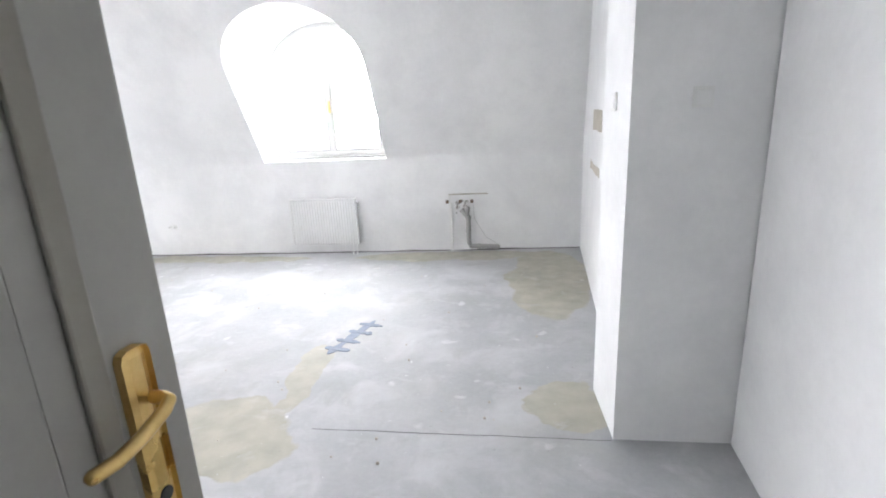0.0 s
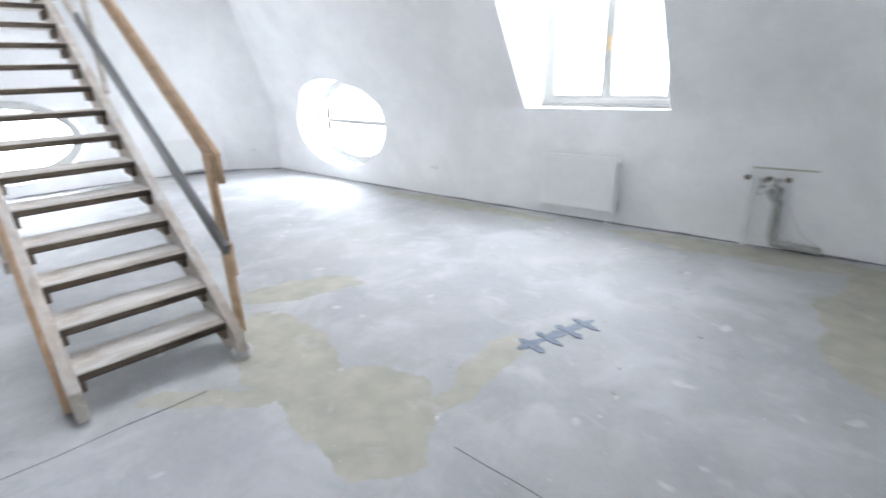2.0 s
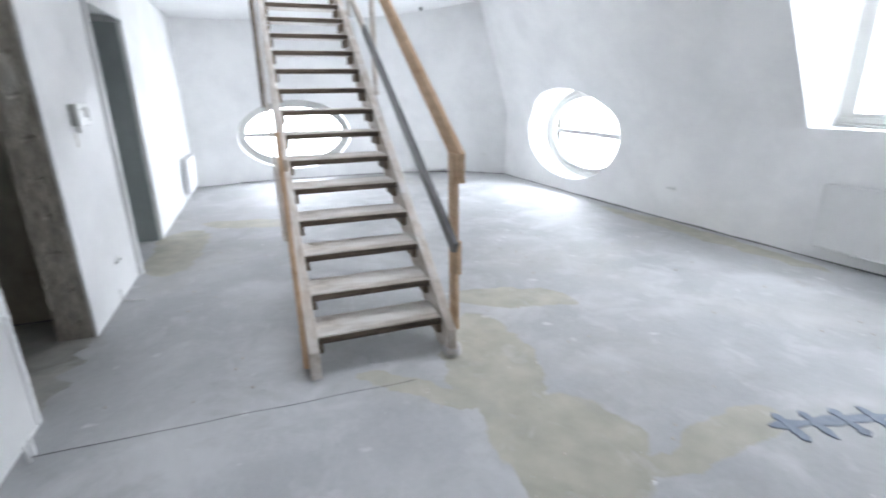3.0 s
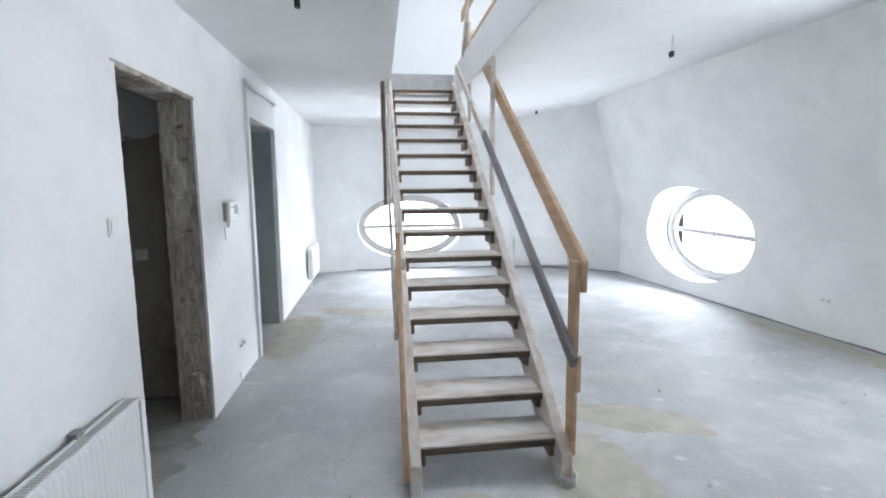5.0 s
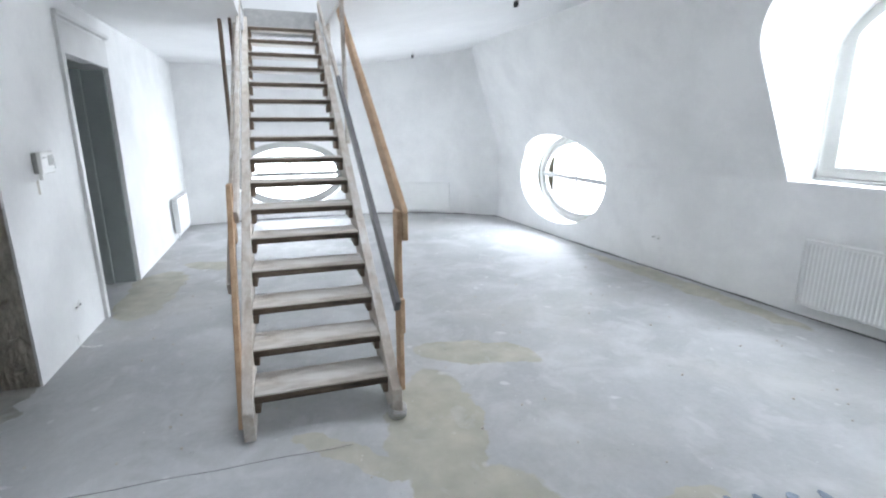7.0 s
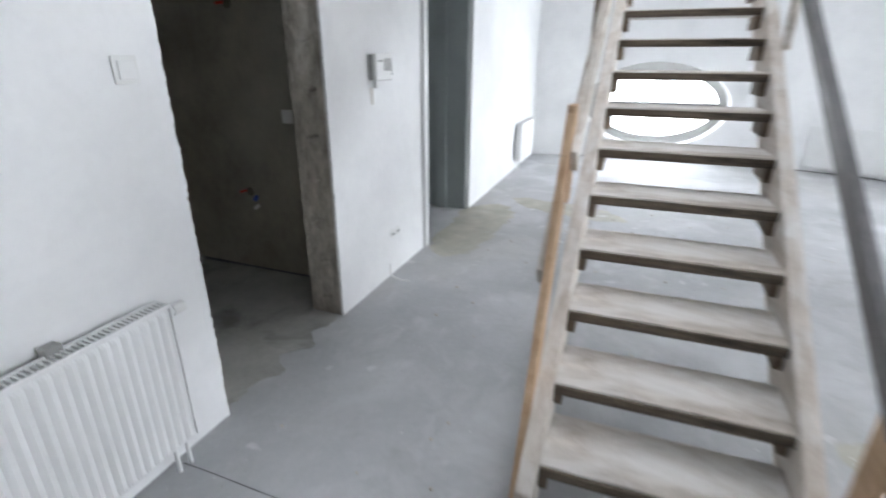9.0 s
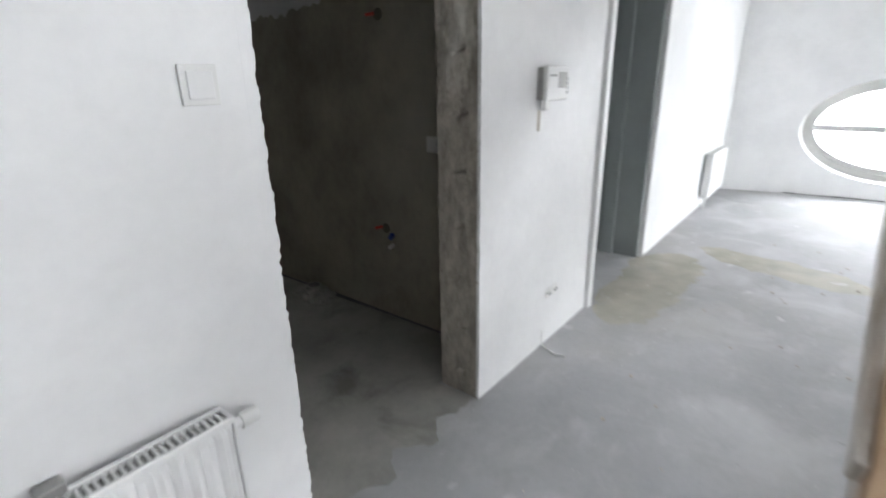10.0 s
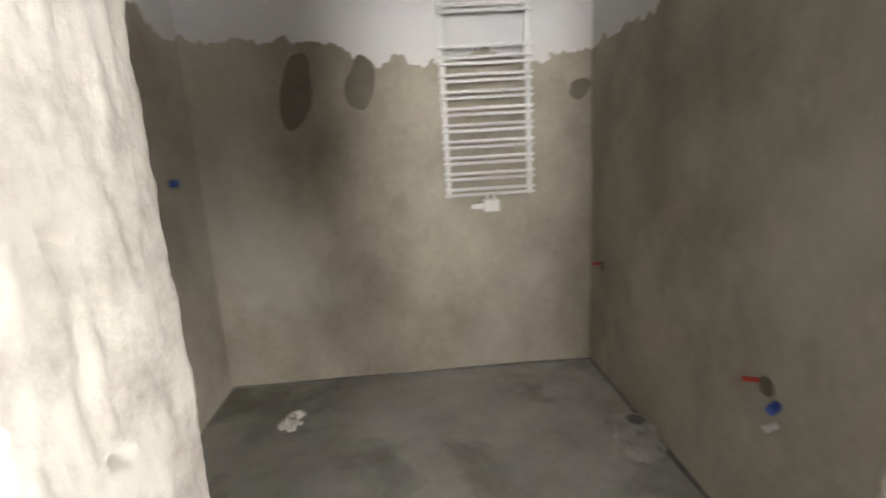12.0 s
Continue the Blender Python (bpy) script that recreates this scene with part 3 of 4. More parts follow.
# ---------------------------------------------------------------- doors
def entrance_door():
    d = thing("door_1", "grey panelled entrance door standing open", "door", pose(-0.177, 0.868, 0.05), kind="structure")
    part("leaf", box(-0.045, 0.0, -0.04, 0.0, 0.837, 2.05, 0.004), DOORPAINT, d)
    for z0, z1 in ((0.2, 0.9), (1.05, 1.95)):
        bm = box(0.001, 0.11, z0, 0.010, 0.135, z1, 0.004)
        box(0.001, 0.70, z0, 0.010, 0.732, z1, 0.004, bm)
        box(0.001, 0.135, z0, 0.009, 0.70, z0 + 0.025, 0.004, bm)
        box(0.001, 0.135, z1 - 0.025, 0.009, 0.70, z1, 0.004, bm)
        part("moulding", bm, DOORGROOVE, d)
        part("panel", box(0.001, 0.17, z0 + 0.06, 0.006, 0.66, z1 - 0.06, 0.004), DOORPAINT, d)
    plate = part("handle_plate", box(0.0, 0.746, 1.06, 0.010, 0.788, 1.335, 0.012), BRASS, d, "long brass handle plate")
    smooth(part("handle", tube_path([(0.008, 0.780, 1.262), (0.024, 0.780, 1.262), (0.036, 0.776, 1.262), (0.042, 0.760, 1.258), (0.042, 0.725, 1.248), (0.040, 0.690, 1.242), (0.036, 0.665, 1.243)], 0.0085, 10), BRASS, plate, "curved brass lever"))
    part("keyhole", rod((0.008, 0.767, 1.13), (0.0125, 0.767, 1.13), 0.010), BLACK, plate)


entrance_door()


def framed_doorway():
    d = thing("door_2", "open doorway with a pale casing and grey-green lining", "doorway", kind="structure")
    x0, x1 = -5.88, -4.73
    part("casing", box(x1 - 0.012, SOUTH - 0.03, 0.0, x1 + 0.055, SOUTH + 0.03, 2.49, 0.006), PVC, d)
    part("casing", box(x0 - 0.02, SOUTH - 0.03, 0.0, x0 + 0.012, SOUTH + 0.012, 2.49, 0.006), PVC, d)
    part("head_casing", box(x0 + 0.012, SOUTH - 0.02, 2.22, x1 - 0.012, SOUTH + 0.02, 2.47, 0.006), PVC, d)
    part("cornice", box(x0 - 0.03, SOUTH + 0.002, 2.49, x1 + 0.06, SOUTH + 0.045, 2.53, 0.008), PVC, d)
    part("lining", box(x0, 0.66, 0.0, x0 + 0.04, SOUTH - 0.03, 2.2, 0.003), GREY_STEEL, d)
    part("lining", box(x1 - 0.03, 0.62, 0.0, x1, SOUTH - 0.03, 2.2, 0.003), GREY_STEEL, d)
    part("stop", box(x0, 0.56, 0.0, x0 + 0.07, 0.66, 2.2, 0.006), GREY_STEEL, d)
    part("leaf", box(x0 - 0.02, -0.4, 0.01, x0 + 0.03, 0.555, 2.18, 0.004), GREY_STEEL, d, "grey-green door leaf swung inwards")


framed_doorway()


# ---------------------------------------------------------------- staircase
RISE_S, RUN, FRONT, STEP_1 = 0.169, 0.2447, -2.48, 0.212
SY0, SY1 = 2.235, 2.98


def staircase():
    s = thing("staircase", "steep temporary timber staircase with open risers and dusty treads", "staircase")
    tread_me = None
    for i in range(1, 17):
        z = STEP_1 + RISE_S * (i - 1)
        x = FRONT - RUN * (i - 1)
        if tread_me is None or i % 5 == 0:
            bm = box(-0.27, SY0, -0.042, 0.0, SY1, 0.0, 0.006)
            bmesh.ops.subdivide_edges(bm, edges=[e for e in bm.edges if abs(e.verts[0].co.y - e.verts[1].co.y) > 0.4], cuts=10)
            for v in bm.verts:
                if v.co.x > -0.02:
                    v.co.x += 0.005 * noise.noise(Vector((0, v.co.y * 9, i)))
                    v.co.z += 0.004 * noise.noise(Vector((3, v.co.y * 9, i)))
            t = part("tread", bm, TREAD, s)
            tread_me = t.data
        else:
            t = new("tread", tread_me)
            t.parent = s
        t.location = (x, 0, z)
        t.rotation_euler = (0, radians(random.uniform(-0.5, 0.5)), radians(random.uniform(-0.5, 0.5)))
        e = part("dark_front", box(0.0, SY0 + 0.003, -0.044, 0.012, SY1 - 0.003, -0.007, 0.003), TREAD_EDGE, t)
        for y0, y1 in ((SY0, SY0 + 0.03), (SY1 - 0.03, SY1)):
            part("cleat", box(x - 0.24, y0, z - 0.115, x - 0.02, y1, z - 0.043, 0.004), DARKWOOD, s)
    slope = RISE_S / RUN
    for y in (SY0 - 0.03, SY1 + 0.03):
        # plank on edge, cut level on the floor and upright at the slab
        w = 0.06
        low, high = FRONT + 0.09, HOLE[0] + 0.02
        up = lambda x, d: (FRONT - x) * slope + STEP_1 - 0.035 + d
        pts = [(low, 0.0), (low, max(0.04, up(low, 0.05))), (high, up(high, 0.05)), (high, up(high, -0.24)), (FRONT - 0.12, 0.0)]
        bm = loft([[(x, y - w / 2, z) for x, z in pts], [(x, y + w / 2, z) for x, z in pts]])
        bmesh.ops.bevel(bm, geom=list(bm.edges), offset=0.004, segments=1, affect="EDGES")
        part("stringer", bm, WOOD_B, s)
    # rail of newel, planks and posts on the window side
    y = SY1 + 0.085
    part("newel_post", box(-2.50, y - 0.03, 0.15, -2.40, y - 0.004, 1.20, 0.005), WOOD, s)
    part("newel_block", box(-2.43, y - 0.003, 1.04, -2.39, y + 0.03, 1.21, 0.005), WOOD, s)
    part("handrail", beam((-2.41, y + 0.012, 1.155), (-5.75, y + 0.012, 3.35), 0.032, 0.115), WOOD, s, "pale pine handrail plank")
    part("middle_rail", beam((-2.34, y - 0.05, 0.69), (-4.54, y - 0.05, 2.055), 0.032, 0.075), TUBE, s, "dark grey middle rail")
    part("upper_middle_rail", beam((-4.55, y - 0.05, 2.06), (-6.1, y - 0.05, 3.0), 0.026, 0.08), WOOD_B, s)
    part("rail_block", box(-2.395, y - 0.03, 0.52, -2.36, y - 0.004, 0.72, 0.004), WOOD, s)
    for x, z0, z1 in ((-4.32, 1.50, 2.87), (-5.43, 2.27, 3.3)):
        part("post", box(x - 0.045, y - 0.034, z0, x + 0.045, y - 0.006, z1, 0.005), WOOD_B, s)
    # plank rail on the wall side
    y = SY0 - 0.075
    part("newel_post", beam((-2.50, y, 0.02), (-3.14, y, 1.25), 0.03, 0.10), WOOD, s)
    part("side_plank", beam((-3.08, y + 0.03, 1.10), (-5.9, y + 0.03, 1.10 + slope * 2.82), 0.026, 0.10), WOOD_B, s, "weathered plank above the stringer")
    part("lower_plank", beam((-2.86, y - 0.028, 0.715), (-5.9, y - 0.028, 0.715 + slope * 3.04), 0.024, 0.09), WOOD_B, s)
    part("plank_end", box(-3.2, y - 0.015, 0.93, -3.11, y + 0.016, 1.30, 0.004), WOOD, s)
    for x, z0, z1 in ((-4.32, 1.42, 2.45), (-5.43, 2.17, 3.25)):
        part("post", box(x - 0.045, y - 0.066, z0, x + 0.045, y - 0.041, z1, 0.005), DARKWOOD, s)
    # foot lashed with wire
    coil = bmesh.new()
    for k in range(4):
        ring = [(FRONT + 0.085 + 0.06 * math.cos(a), SY1 + 0.03 + 0.05 * math.sin(a), 0.012 + 0.014 * k + 0.004 * math.sin(2 * a + k)) for a in [2 * math.pi * j / 14 + k for j in range(15)]]
        tube_path(ring, 0.005, 6, coil)
    part("wire_lashing", coil, CHROME, s, "loops of bent wire round the foot")


staircase()


def upper_balustrade():
    b = thing("balustrade", "raw pine balustrade along the upper stair opening", "railing")
    y = HOLE[3] + 0.035
    part("toe_board", box(-5.9, y - 0.012, UP + 0.1, -1.95, y + 0.012, UP + 0.2, 0.004), WOOD, b)
    part("middle_rail", box(-5.9, y - 0.035, UP + 0.5, -1.95, y - 0.013, UP + 0.62, 0.004), WOOD, b)
    part("handrail", box(-5.9, y - 0.035, UP + 0.95, -1.95, y - 0.013, UP + 1.05, 0.004), WOOD, b)
    for x in (-5.85, -3.9, -2.05):
        part("post", box(x - 0.045, y + 0.013, UP, x + 0.045, y + 0.045, UP + 1.08, 0.004), WOOD, b)
    part("brace", beam((-5.7, y - 0.05, UP + 0.08), (-5.35, y - 0.05, UP + 0.55), 0.025, 0.08), WOOD_B, b)
    return b


upper_balustrade()


# ---------------------------------------------------------------- radiators
def radiator(w, h, label, m, valve=1, thermostat=False):
    """Panel radiator: face in the x-z plane towards +y, back to the wall at y 0."""
    r = thing("radiator", label, "radiator", m, "panel radiators")
    bm = bmesh.new()
    n = int(w / 0.034)
    pts = []
    for i in range(n * 4 + 1):
        x = -w / 2 + 0.02 + (w - 0.04) * i / (n * 4)
        pts.append((x, 0.094 + (0.0, 0.004, 0.007, 0.004)[i % 4]))
    rows = [(0.012, 0.0), (0.03, 1.0), (h - 0.03, 1.0), (h - 0.012, 0.0)]
    grid = [[bm.verts.new((x, 0.093 + (y - 0.093) * k, z)) for x, y in pts] for z, k in rows]
    for r0, r1 in zip(grid, grid[1:]):
        for i in range(len(pts) - 1):
            bm.faces.new((r0[i], r0[i + 1], r1[i + 1], r1[i]))
    bmesh.ops.recalc_face_normals(bm, faces=bm.faces)
    box(-w / 2 + 0.004, 0.03, 0.004, w / 2 - 0.004, 0.0925, h - 0.012, 0.008, bm)
    part("panel", bm, WHITE, r)
    part("side_cover", box(-w / 2 - 0.003, 0.028, 0.01, -w / 2 + 0.006, 0.1, h, 0.003), WHITE, r)
    part("side_cover", box(w / 2 - 0.006, 0.028, 0.01, w / 2 + 0.003, 0.1, h, 0.003), WHITE, r)
    gb = box(-w / 2, 0.030, h - 0.010, w / 2, 0.044, h + 0.006, 0.003)
    box(-w / 2, 0.088, h - 0.010, w / 2, 0.1, h + 0.006, 0.003, gb)
    k = int(w / 0.016)
    for i in range(k + 1):
        x = -w / 2 + 0.006 + (w - 0.012) * i / k
        box(x - 0.0035, 0.044, h - 0.006, x + 0.0035, 0.088, h + 0.002, bm=gb)
    part("grille", gb, WHITE, r)
    part("grille_shadow_gap", box(-w / 2 + 0.006, 0.045, h - 0.0115, w / 2 - 0.006, 0.087, h - 0.009), GREYPIPE, r)
    for x in (-w * 0.3, w * 0.3):
        part("bracket", box(x - 0.02, 0.0, 0.05, x + 0.02, 0.03, h - 0.05, 0.003), WHITE, r)
    vx = valve * (w / 2 + 0.02)
    part("valve", rod((valve * w / 2, 0.06, h - 0.045), (vx + valve * 0.02, 0.06, h - 0.045), 0.014), WHITE, r)
    if thermostat:
        part("valve_cap", rod((vx + valve * 0.01, 0.06, h - 0.045), (vx + valve * 0.055, 0.06, h - 0.045), 0.02, 16), PLASTIC, r)
        part("air_vent_clip", box(-0.31, 0.008, h - 0.02, -0.26, 0.045, h + 0.024, 0.004), GREYPIPE, r)
    for dx in (0.03, 0.08):
        x = valve * (w / 2 - dx)
        part("pipe", rod((x, 0.06, -m.translation.z), (x, 0.06, 0.02), 0.0085, 10), WHITE, r)
    return r


radiator(0.83, 0.57, "white ribbed panel radiator under the arched window", pose(-2.38, north_y(-2.38) - 0.02, 0.13, 0, 0, 185.5), -1)
radiator(1.25, 0.555, "white ribbed panel radiator beside the bathroom opening", pose(-1.64, SOUTH, 0.12), -1, True)
radiator(0.85, 0.50, "white panel radiator in the far corner", pose(-8.3, SOUTH, 0.12), 1)
radiator(1.0, 0.55, "white panel radiator on the curved end wall", pose(-9.14, 5.12, 0.06, 0, 0, -119), 1)


# ---------------------------------------------------------------- wall fittings
def light_switch(m, label):
    s = thing("light_switch", label, "light switch", m, "light switches")
    part("surround", box(-0.042, 0, -0.042, 0.042, 0.009, 0.042, 0.003), PLASTIC, s)
    part("rocker", box(-0.029, 0.008, -0.029, 0.029, 0.014, 0.029, 0.003), WHITE, s)


light_switch(pose(-2.362, SOUTH, 1.422), "white square light switch beside the bathroom opening")
light_switch(pose(0.94, 3.484, 1.655, 0, 0, 184.7), "white square light switch on the pier front")
light_switch(pose(0.624, 3.72, 1.655, 0, 0, 96.7), "white square light switch on the pier side")
light_switch(pose(BX0, 0.325, 1.108, 0, 0, -90), "white switch box in the bathroom")


def socket_box(m, label):
    s = thing("socket_box", label, "socket", group="socket boxes")
    s.matrix_world = m
    for x in (-0.04, 0.04):
        c = part("box_rim", rod((x, -0.002, 0), (x, 0.003, 0), 0.034, 20), PLASTIC, s)
        for dx in (-0.012, 0.012):
            part("wire_end", rod((x + dx, 0.0, 0), (x + dx, 0.012, -0.004), 0.004, 8), BLACK, c)


socket_box(pose(-4.45, north_y(-4.45), 0.38, 0, 0, 180), "open double socket box in the white wall")
socket_box(pose(-4.174, SOUTH, 0.30), "open double socket box with wire ends")
socket_box(pose(-8.62, 5.99, 0.36, 0, 0, -135), "open double socket box in the curved wall")
socket_box(pose(-9.37, 1.35, 0.38, 0, 0, -90), "open double socket box in the end wall")


def intercom():
    m = pose(-4.0, SOUTH, 1.405)
    s = thing("intercom", "white wall intercom panel with loose wires", "intercom", m)
    part("back_plate", box(-0.10, 0, -0.07, 0.10, 0.03, 0.07, 0.004), GREYPIPE, s)
    body = part("housing", box(-0.105, 0.028, -0.075, 0.105, 0.055, 0.075, 0.008), PLASTIC, s)
    part("display", box(-0.085, 0.0555, -0.02, 0.0, 0.0575, 0.05, 0.001), GREYPIPE, s)
    for k in range(4):
        part("button", box(-0.095 + 0.0, 0.0555, -0.045 + 0.02 * k, -0.088, 0.0585, -0.035 + 0.02 * k, 0.001), SCREEN, s)
    part("label_strip", box(0.02, 0.0555, 0.03, 0.085, 0.057, 0.04), GREYPIPE, s)
    part("clip", box(0.05, 0.02, -0.115, 0.095, 0.045, -0.07, 0.004), PLASTIC, s)
    part("cable_chase", box(0.06, -0.004, -0.21, 0.085, 0.0015, -0.115), FILLER, s)


intercom()


def ceiling_cable(x, y, z, drop, label):
    s = thing("ceiling_cable", label, "cable", pose(x, y, z), "ceiling cables")
    part("cord", tube_path([(0, 0, 0.02), (0.004, 0, -drop * 0.4), (-0.004, 0.003, -drop)], 0.004, 6), CHROME, s)
    part("terminal_block", box(-0.02, -0.014, -drop - 0.045, 0.02, 0.014, -drop, 0.003), BLACK, s)


ceiling_cable(-2.85, 1.65, CZ, 0.1, "bare lamp cable with a black terminal block")
ceiling_cable(-3.95, 4.45, 2.78, 0.12, "bare lamp cable with a black terminal block")
ceiling_cable(-7.75, 4.55, 2.79, 0.05, "short bare lamp cable")


def chase(m, w, h):
    s = thing("wall_chase", "open brown filler patch in the white wall", "wall patch", m)
    bm = box(-w / 2, -0.01, -h / 2, w / 2, 0.003, h / 2)
    bmesh.ops.subdivide_edges(bm, edges=list(bm.edges), cuts=5, use_grid_fill=True)
    for v in bm.verts:
        v.co.x += 0.02 * noise.noise(v.co * 22)
        v.co.z += 0.02 * noise.noise(v.co * 19 + Vector((4, 0, 0)))
    part("filler", bm, FILLER, s)


chase(pose(0.73, 5.6, 1.53, 0, 0, 90), 0.7, 0.17)
chase(pose(0.73, 5.7, 1.12, 0, 0, 90), 0.8, 0.07)


def kitchen_pipes():
    y = 0.0
    s = thing("kitchen_pipes", "grey drain pipe and capped water pipes in a wall recess", "pipes", pose(-0.04, north_y(-0.04) - 0.004, 0, 0, 0, 6.9))
    part("recess", box(-0.80, y - 0.003, 0.0, -0.48, y + 0.02, 0.70, 0.001), WALL, s)
    part("recess_lip", box(-0.80, y - 0.010, 0.695, -0.33, y + 0.01, 0.708, 0.003), FILLER, s)
    part("recess_lip", box(-0.808, y - 0.012, 0.0, -0.785, y + 0.01, 0.70, 0.003), PLASTIC, s)
    for x in (-0.82, -0.665, -0.525):
        v = part("water_outlet", rod((x, y + 0.02, 0.62), (x, y - 0.035, 0.62), 0.016, 14), CHROME, s)
        part("cap", rod((x, y - 0.035, 0.62), (x, y - 0.055, 0.62), 0.022, 14), DARKWOOD, v)
    part("white_pipe", rod((-0.775, y - 0.02, 0.0), (-0.775, y - 0.02, 0.60), 0.011), PLASTIC, s)
    smooth(part("drain_pipe", tube_path([(-0.655, y - 0.02, 0.52), (-0.615, y - 0.03, 0.46), (-0.575, y - 0.04, 0.42), (-0.575, y - 0.04, 0.12), (-0.55, y - 0.045, 0.065), (-0.22, y - 0.05, 0.05)], 0.028, 14), GREYPIPE, s))
    for a, b in (((-0.575, y - 0.04, 0.40), (-0.575, y - 0.04, 0.44)), ((-0.575, y - 0.04, 0.25), (-0.575, y - 0.04, 0.275)), ((-0.46, y - 0.045, 0.06), (-0.43, y - 0.045, 0.059)), ((-0.26, y - 0.05, 0.052), (-0.215, y - 0.05, 0.05))):
        part("pipe_collar", rod(a, b, 0.034, 16), GREYPIPE, s)
    smooth(part("branch", rod((-0.59, y - 0.03, 0.44), (-0.575, y - 0.03, 0.55), 0.026, 14), GREYPIPE, s))
    part("wire", tube_path([(-0.51, y - 0.03, 0.58), (-0.50, y - 0.02, 0.40), (-0.36, y - 0.02, 0.16), (-0.24, y - 0.03, 0.09)], 0.003, 6), CHROME, s)
    rub = bmesh.new()
    for k in range(26):
        p = Vector((random.uniform(-0.72, -0.56), y - random.uniform(0.0, 0.02), random.uniform(0.46, 0.62)))
        bmesh.ops.create_icosphere(rub, subdivisions=1, radius=random.uniform(0.008, 0.02), matrix=Matrix.Translation(p))
    tagged(part("mortar", rub, RUBBLE, s, "crumbled grey mortar round the pipe"), kind="stuff")


kitchen_pipes()


# ---------------------------------------------------------------- bathroom things
def towel_radiator():
    s = thing("towel_radiator", "white ladder towel radiator on the raw wall", "towel radiator", pose(-3.25, BY, 1.055, 0, 0, 0))
    w = 0.45
    for x in (-w / 2, w / 2):
        part("upright", box(x - 0.014, 0.045, 0.0, x + 0.014, 0.075, 1.27, 0.006), WHITE, s)
    pitch = 0.0855
    levels = [k * pitch + d for k in range(9) for d in (0.0, 0.031)] + [9 * pitch] + [k * pitch + d for k in range(11, 15) for d in (0.0, 0.031)]
    for z in levels:
        part("bar", rod((-w / 2 - 0.022, 0.082, 0.015 + z), (w / 2 + 0.022, 0.082, 0.015 + z), 0.0085, 10), WHITE, s)
    for x in (-w / 2, w / 2):
        for zz in (0.2, 1.0):
            part("bracket", rod((x, 0, zz), (x, 0.05, zz), 0.009, 8), WHITE, s)
    v = part("valve_block", box(-0.05, 0.03, -0.085, 0.035, 0.085, -0.018, 0.006), PLASTIC, s)
    part("valve_knob", rod((0.035, 0.058, -0.055), (0.105, 0.058, -0.055), 0.017, 14, r2=0.012), PLASTIC, v)
    for x in (-0.025, 0.015):
        part("valve_pipe", rod((x, 0.06, -0.02), (x, 0.06, 0.02), 0.008, 8), WHITE, s)


towel_radiator()


def capped_outlets(y, z, label, blue=True):
    s = thing("water_outlets", label, "water outlet", pose(BX0, y, z))
    part("rough_hole", rod((-0.004, 0, 0.01), (0.002, 0, 0.01), 0.032, 9), PATCH, s)
    part("red_cap", rod((0.0, -0.03, 0.015), (0.035, -0.06, 0.008), 0.008, 12), RED, s, "red plastic plug")
    if blue:
        part("blue_cap", rod((0.0, 0.05, -0.025), (0.03, 0.06, -0.035), 0.016, 12), BLUE, s, "blue plastic plug")
        part("white_stub", rod((0.0, 0.055, -0.085), (0.035, 0.052, -0.10), 0.012, 12), PLASTIC, s)


capped_outlets(-0.06, 0.575, "red and blue plugs on water outlets")
capped_outlets(-1.35, 0.63, "red plug on a water outlet", False)
capped_outlets(-0.035, 1.755, "red plug on a high water outlet below a chase", False)
dr = thing("blue_outlet", "blue plug on a water outlet", "water outlet", pose(BX1, -1.2, 1.242))
part("blue_cap", rod((0.0, 0, 0), (-0.035, 0, 0), 0.018, 12), BLUE, dr)


def damp_patch(x, z, w, h, seed):
    s = thing("damp_patch", "dark damp patch in the brown render", "stain", pose(x, BY, z), "damp patches")
    pts = []
    for k in range(28):
        a = 2 * math.pi * k / 28
        r = 1 + 0.25 * noise.noise(Vector((math.cos(a) * 1.4, math.sin(a) * 1.4, seed)))
        pts.append((w / 2 * r * math.cos(a) - 0.1 * h * math.sin(a), h / 2 * r * math.sin(a)))
    bm = outline_prism(pts, "y", -0.005, 0.0025)
    part("stain", bm, PATCH, s)


damp_patch(-2.24, 1.665, 0.17, 0.40, 1.0)
damp_patch(-2.59, 1.69, 0.15, 0.29, 4.0)
damp_patch(-3.78, 1.61, 0.11, 0.12, 7.0)


def rubble_pile(name, x, y, r, n, label, seed):
    rnd = random.Random(seed)
    bm = bmesh.new()
    for k in range(n):
        a, d = rnd.uniform(0, 6.28), r * rnd.random() ** 0.7
        rad = rnd.uniform(0.014, 0.05) * (1.2 - d / r * 0.6)
        m = Matrix.Translation((x + d * math.cos(a) * 0.55, y + d * math.sin(a), rad * 0.5)) @ Matrix.Rotation(a, 4, "Z") @ Matrix.Diagonal((1.3, 1, 0.7, 1))
        made = bmesh.ops.create_icosphere(bm, subdivisions=1, radius=rad, matrix=m)
        for v in made["verts"]:
            v.co += Vector((rnd.uniform(-1, 1), rnd.uniform(-1, 1), rnd.uniform(-1, 1))) * rad * 0.22
    ob = part(name, bm, RUBBLE)
    tagged(ob, label, "rubble", kind="stuff")


rubble_pile("rubble", -3.75, -0.72, 0.19, 95, "crumbled mortar round a floor drain", 3)
rubble_pile("rubble", -2.125, -1.1, 0.08, 16, "small heap of crumbled mortar", 5)
drain = thing("floor_drain", "grey drain stub with broken edges at the wall foot", "drain", pose(-3.77, -0.74, 0.0))
part("stub", rod((0, 0, 0), (0, 0, 0.07), 0.055, 20), GREYPIPE, drain)
part("stub_mouth", rod((0, 0, 0.07), (0, 0, 0.072), 0.04, 20), TUBE, drain)


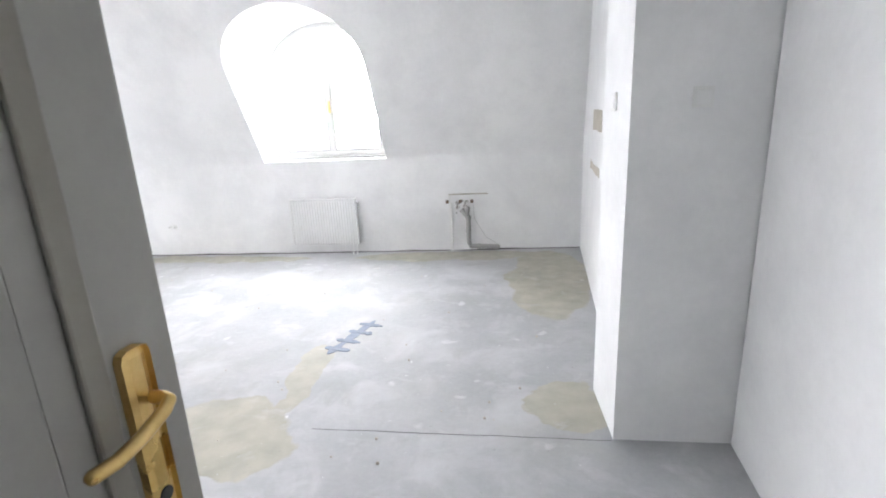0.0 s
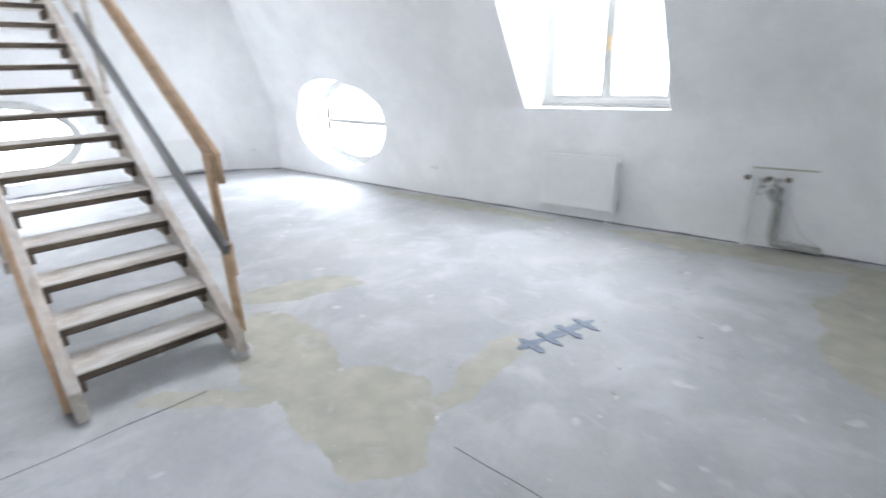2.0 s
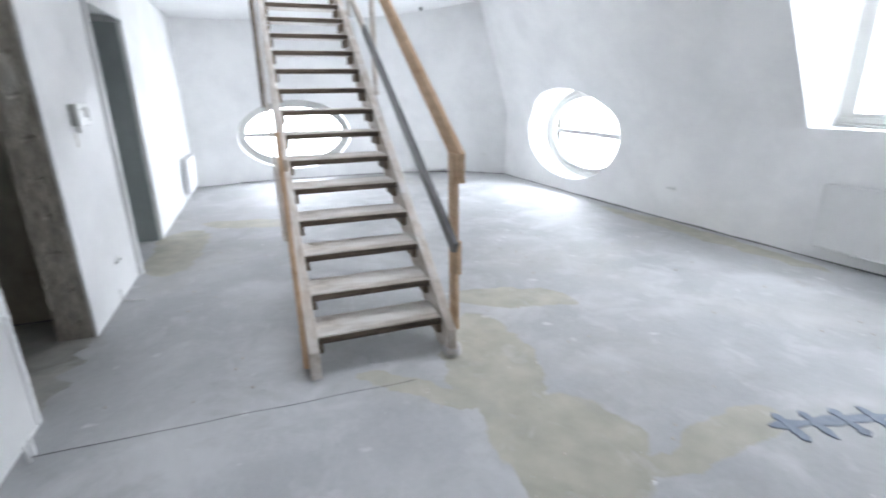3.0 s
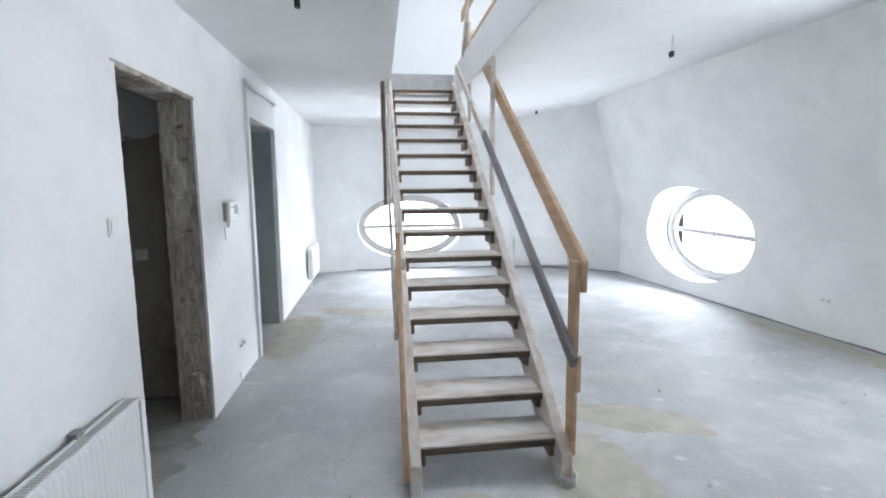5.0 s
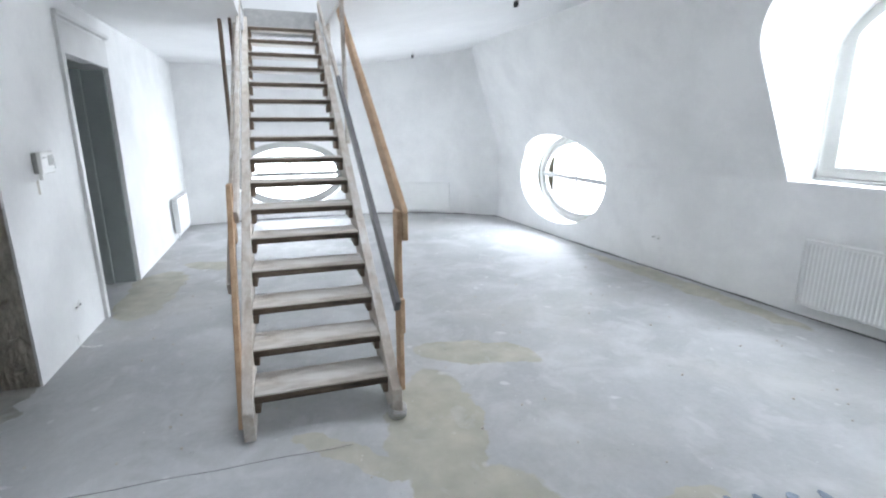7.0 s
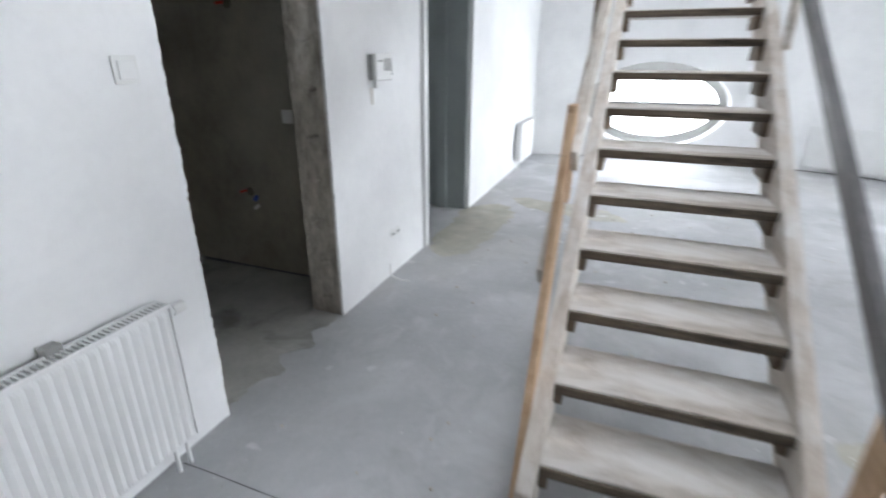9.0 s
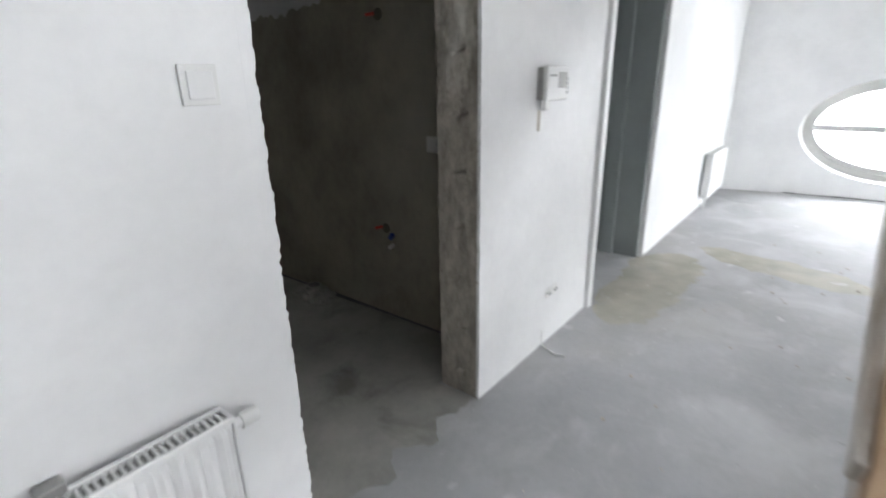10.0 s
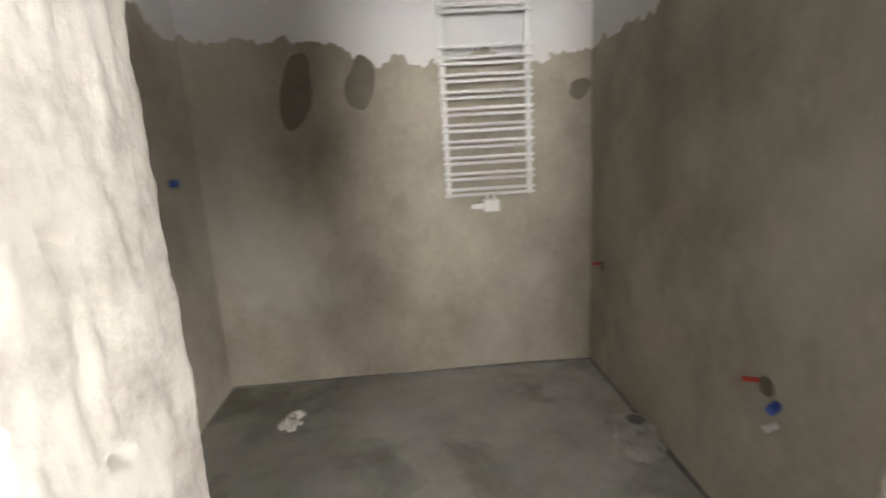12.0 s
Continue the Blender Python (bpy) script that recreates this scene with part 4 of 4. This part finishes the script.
# ---------------------------------------------------------------- floor marks and litter
def crack_staples():
    s = thing("crack_repair", "dark resin crack repair with four cross staples", "floor repair")
    a, b = Vector((-1.225, 4.17)), Vector((-1.075, 4.78))
    d = (b - a).normalized()
    q = Vector((0.95, -0.15)).normalized()

    def strip(p, r, w, seed, name, top=0.004):
        n = 14
        t = (r - p).normalized()
        side = Vector((-t.y, t.x))
        left, right = [], []
        for k in range(n + 1):
            f = k / n
            c = p.lerp(r, f)
            ww = w * (0.55 + 0.6 * noise.noise(Vector((f * 5, seed, 0)))) * min(1, 6 * f + 0.2, 6 * (1 - f) + 0.2) + 0.004
            left.append(c + side * ww)
            right.append(c - side * ww * 0.9)
        pts = [(v.x, v.y) for v in left + right[::-1]]
        bm = loft([[(x, y, 0.0) for x, y in pts], [(x, y, top) for x, y in pts]])
        part(name, bm, MARK, s)

    strip(a, b, 0.05, 1.0, "seam")
    for k, f in enumerate((0.14, 0.36, 0.62, 0.86)):
        c = a.lerp(b, f)
        strip(c - q * 0.085, c + q * 0.12, 0.034, 3.0 + k, "staple", 0.0065)


crack_staples()


def joint(name, a, b, label):
    s = thing(name, label, "floor joint")
    n = 24
    bm = bmesh.new()
    pts = []
    for k in range(n + 1):
        f = k / n
        x, y = a[0] + (b[0] - a[0]) * f, a[1] + (b[1] - a[1]) * f
        pts.append((x + 0.008 * noise.noise(Vector((f * 7, 1, 2))), y + 0.008 * noise.noise(Vector((f * 7, 5, 2))), 0.0005))
    part("gap", tube_path(pts, 0.0022, 5), TUBE, s)


joint("screed_joint", (-0.94, 3.33), (0.65, 3.45), "thin dark joint across the screed")
joint("screed_joint", (-2.22, 0.93), (-2.20, 2.72), "thin dark joint across the screed")

# thin dark rods of uneven thickness where the walls meet the floor
rnd = random.Random(11)


def dark_foot_strip(points, label):
    s = thing("dark_foot_strip", label, "wall gap", kind="structure")
    bm = bmesh.new()
    for (x0, y0), (x1, y1) in zip(points, points[1:]):
        n = max(2, int(math.hypot(x1 - x0, y1 - y0) / 0.12))
        for k in range(n):
            f0, f1 = k / n, (k + 1) / n
            h = 0.012 + 0.016 * max(0, noise.noise(Vector((x0 + f0 * 3, y0 + f0 * 3, 4.0))) + 0.3)
            p, q = Vector((x0 + (x1 - x0) * f0, y0 + (y1 - y0) * f0, 0)), Vector((x0 + (x1 - x0) * f1, y0 + (y1 - y0) * f1, 0))
            rod(p + Vector((0, 0, 0.0)), q, h * 0.75, 6, bm)
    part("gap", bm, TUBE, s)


dark_foot_strip([((x), north_y(x)) for x in (0.73, -1.25, -3.2, -5.5, -8.3)], "dark strip along the foot of the wall")
dark_foot_strip([(BX1, BY), (BX0, BY), (BX0, BACK)], "dark strip along the foot of the raw bathroom walls")
dark_foot_strip([p[0] for p in W_LINE[:-1]], "dark strip along the foot of the curved wall")


def litter():
    s = thing("cable_offcut", "white cable offcut lying by the wall", "cable")
    part("cable", tube_path([(-4.06, 0.90, 0.10), (-4.055, 0.905, 0.02), (-4.05, 0.93, 0.006), (-4.02, 1.0, 0.006), (-4.03, 1.05, 0.006)], 0.005, 8), PLASTIC, s)


litter()
tagged(part("plaster_crumbs", (lambda bm: [bmesh.ops.create_icosphere(bm, subdivisions=1, radius=rnd.uniform(0.004, 0.011), matrix=Matrix.Translation((rnd.uniform(-7, 0.4), rnd.uniform(1.0, 6.5), 0.002))) for _ in range(160)] and bm)(bmesh.new()), FILLER), "scattered plaster crumbs on the screed", "crumbs", kind="stuff")
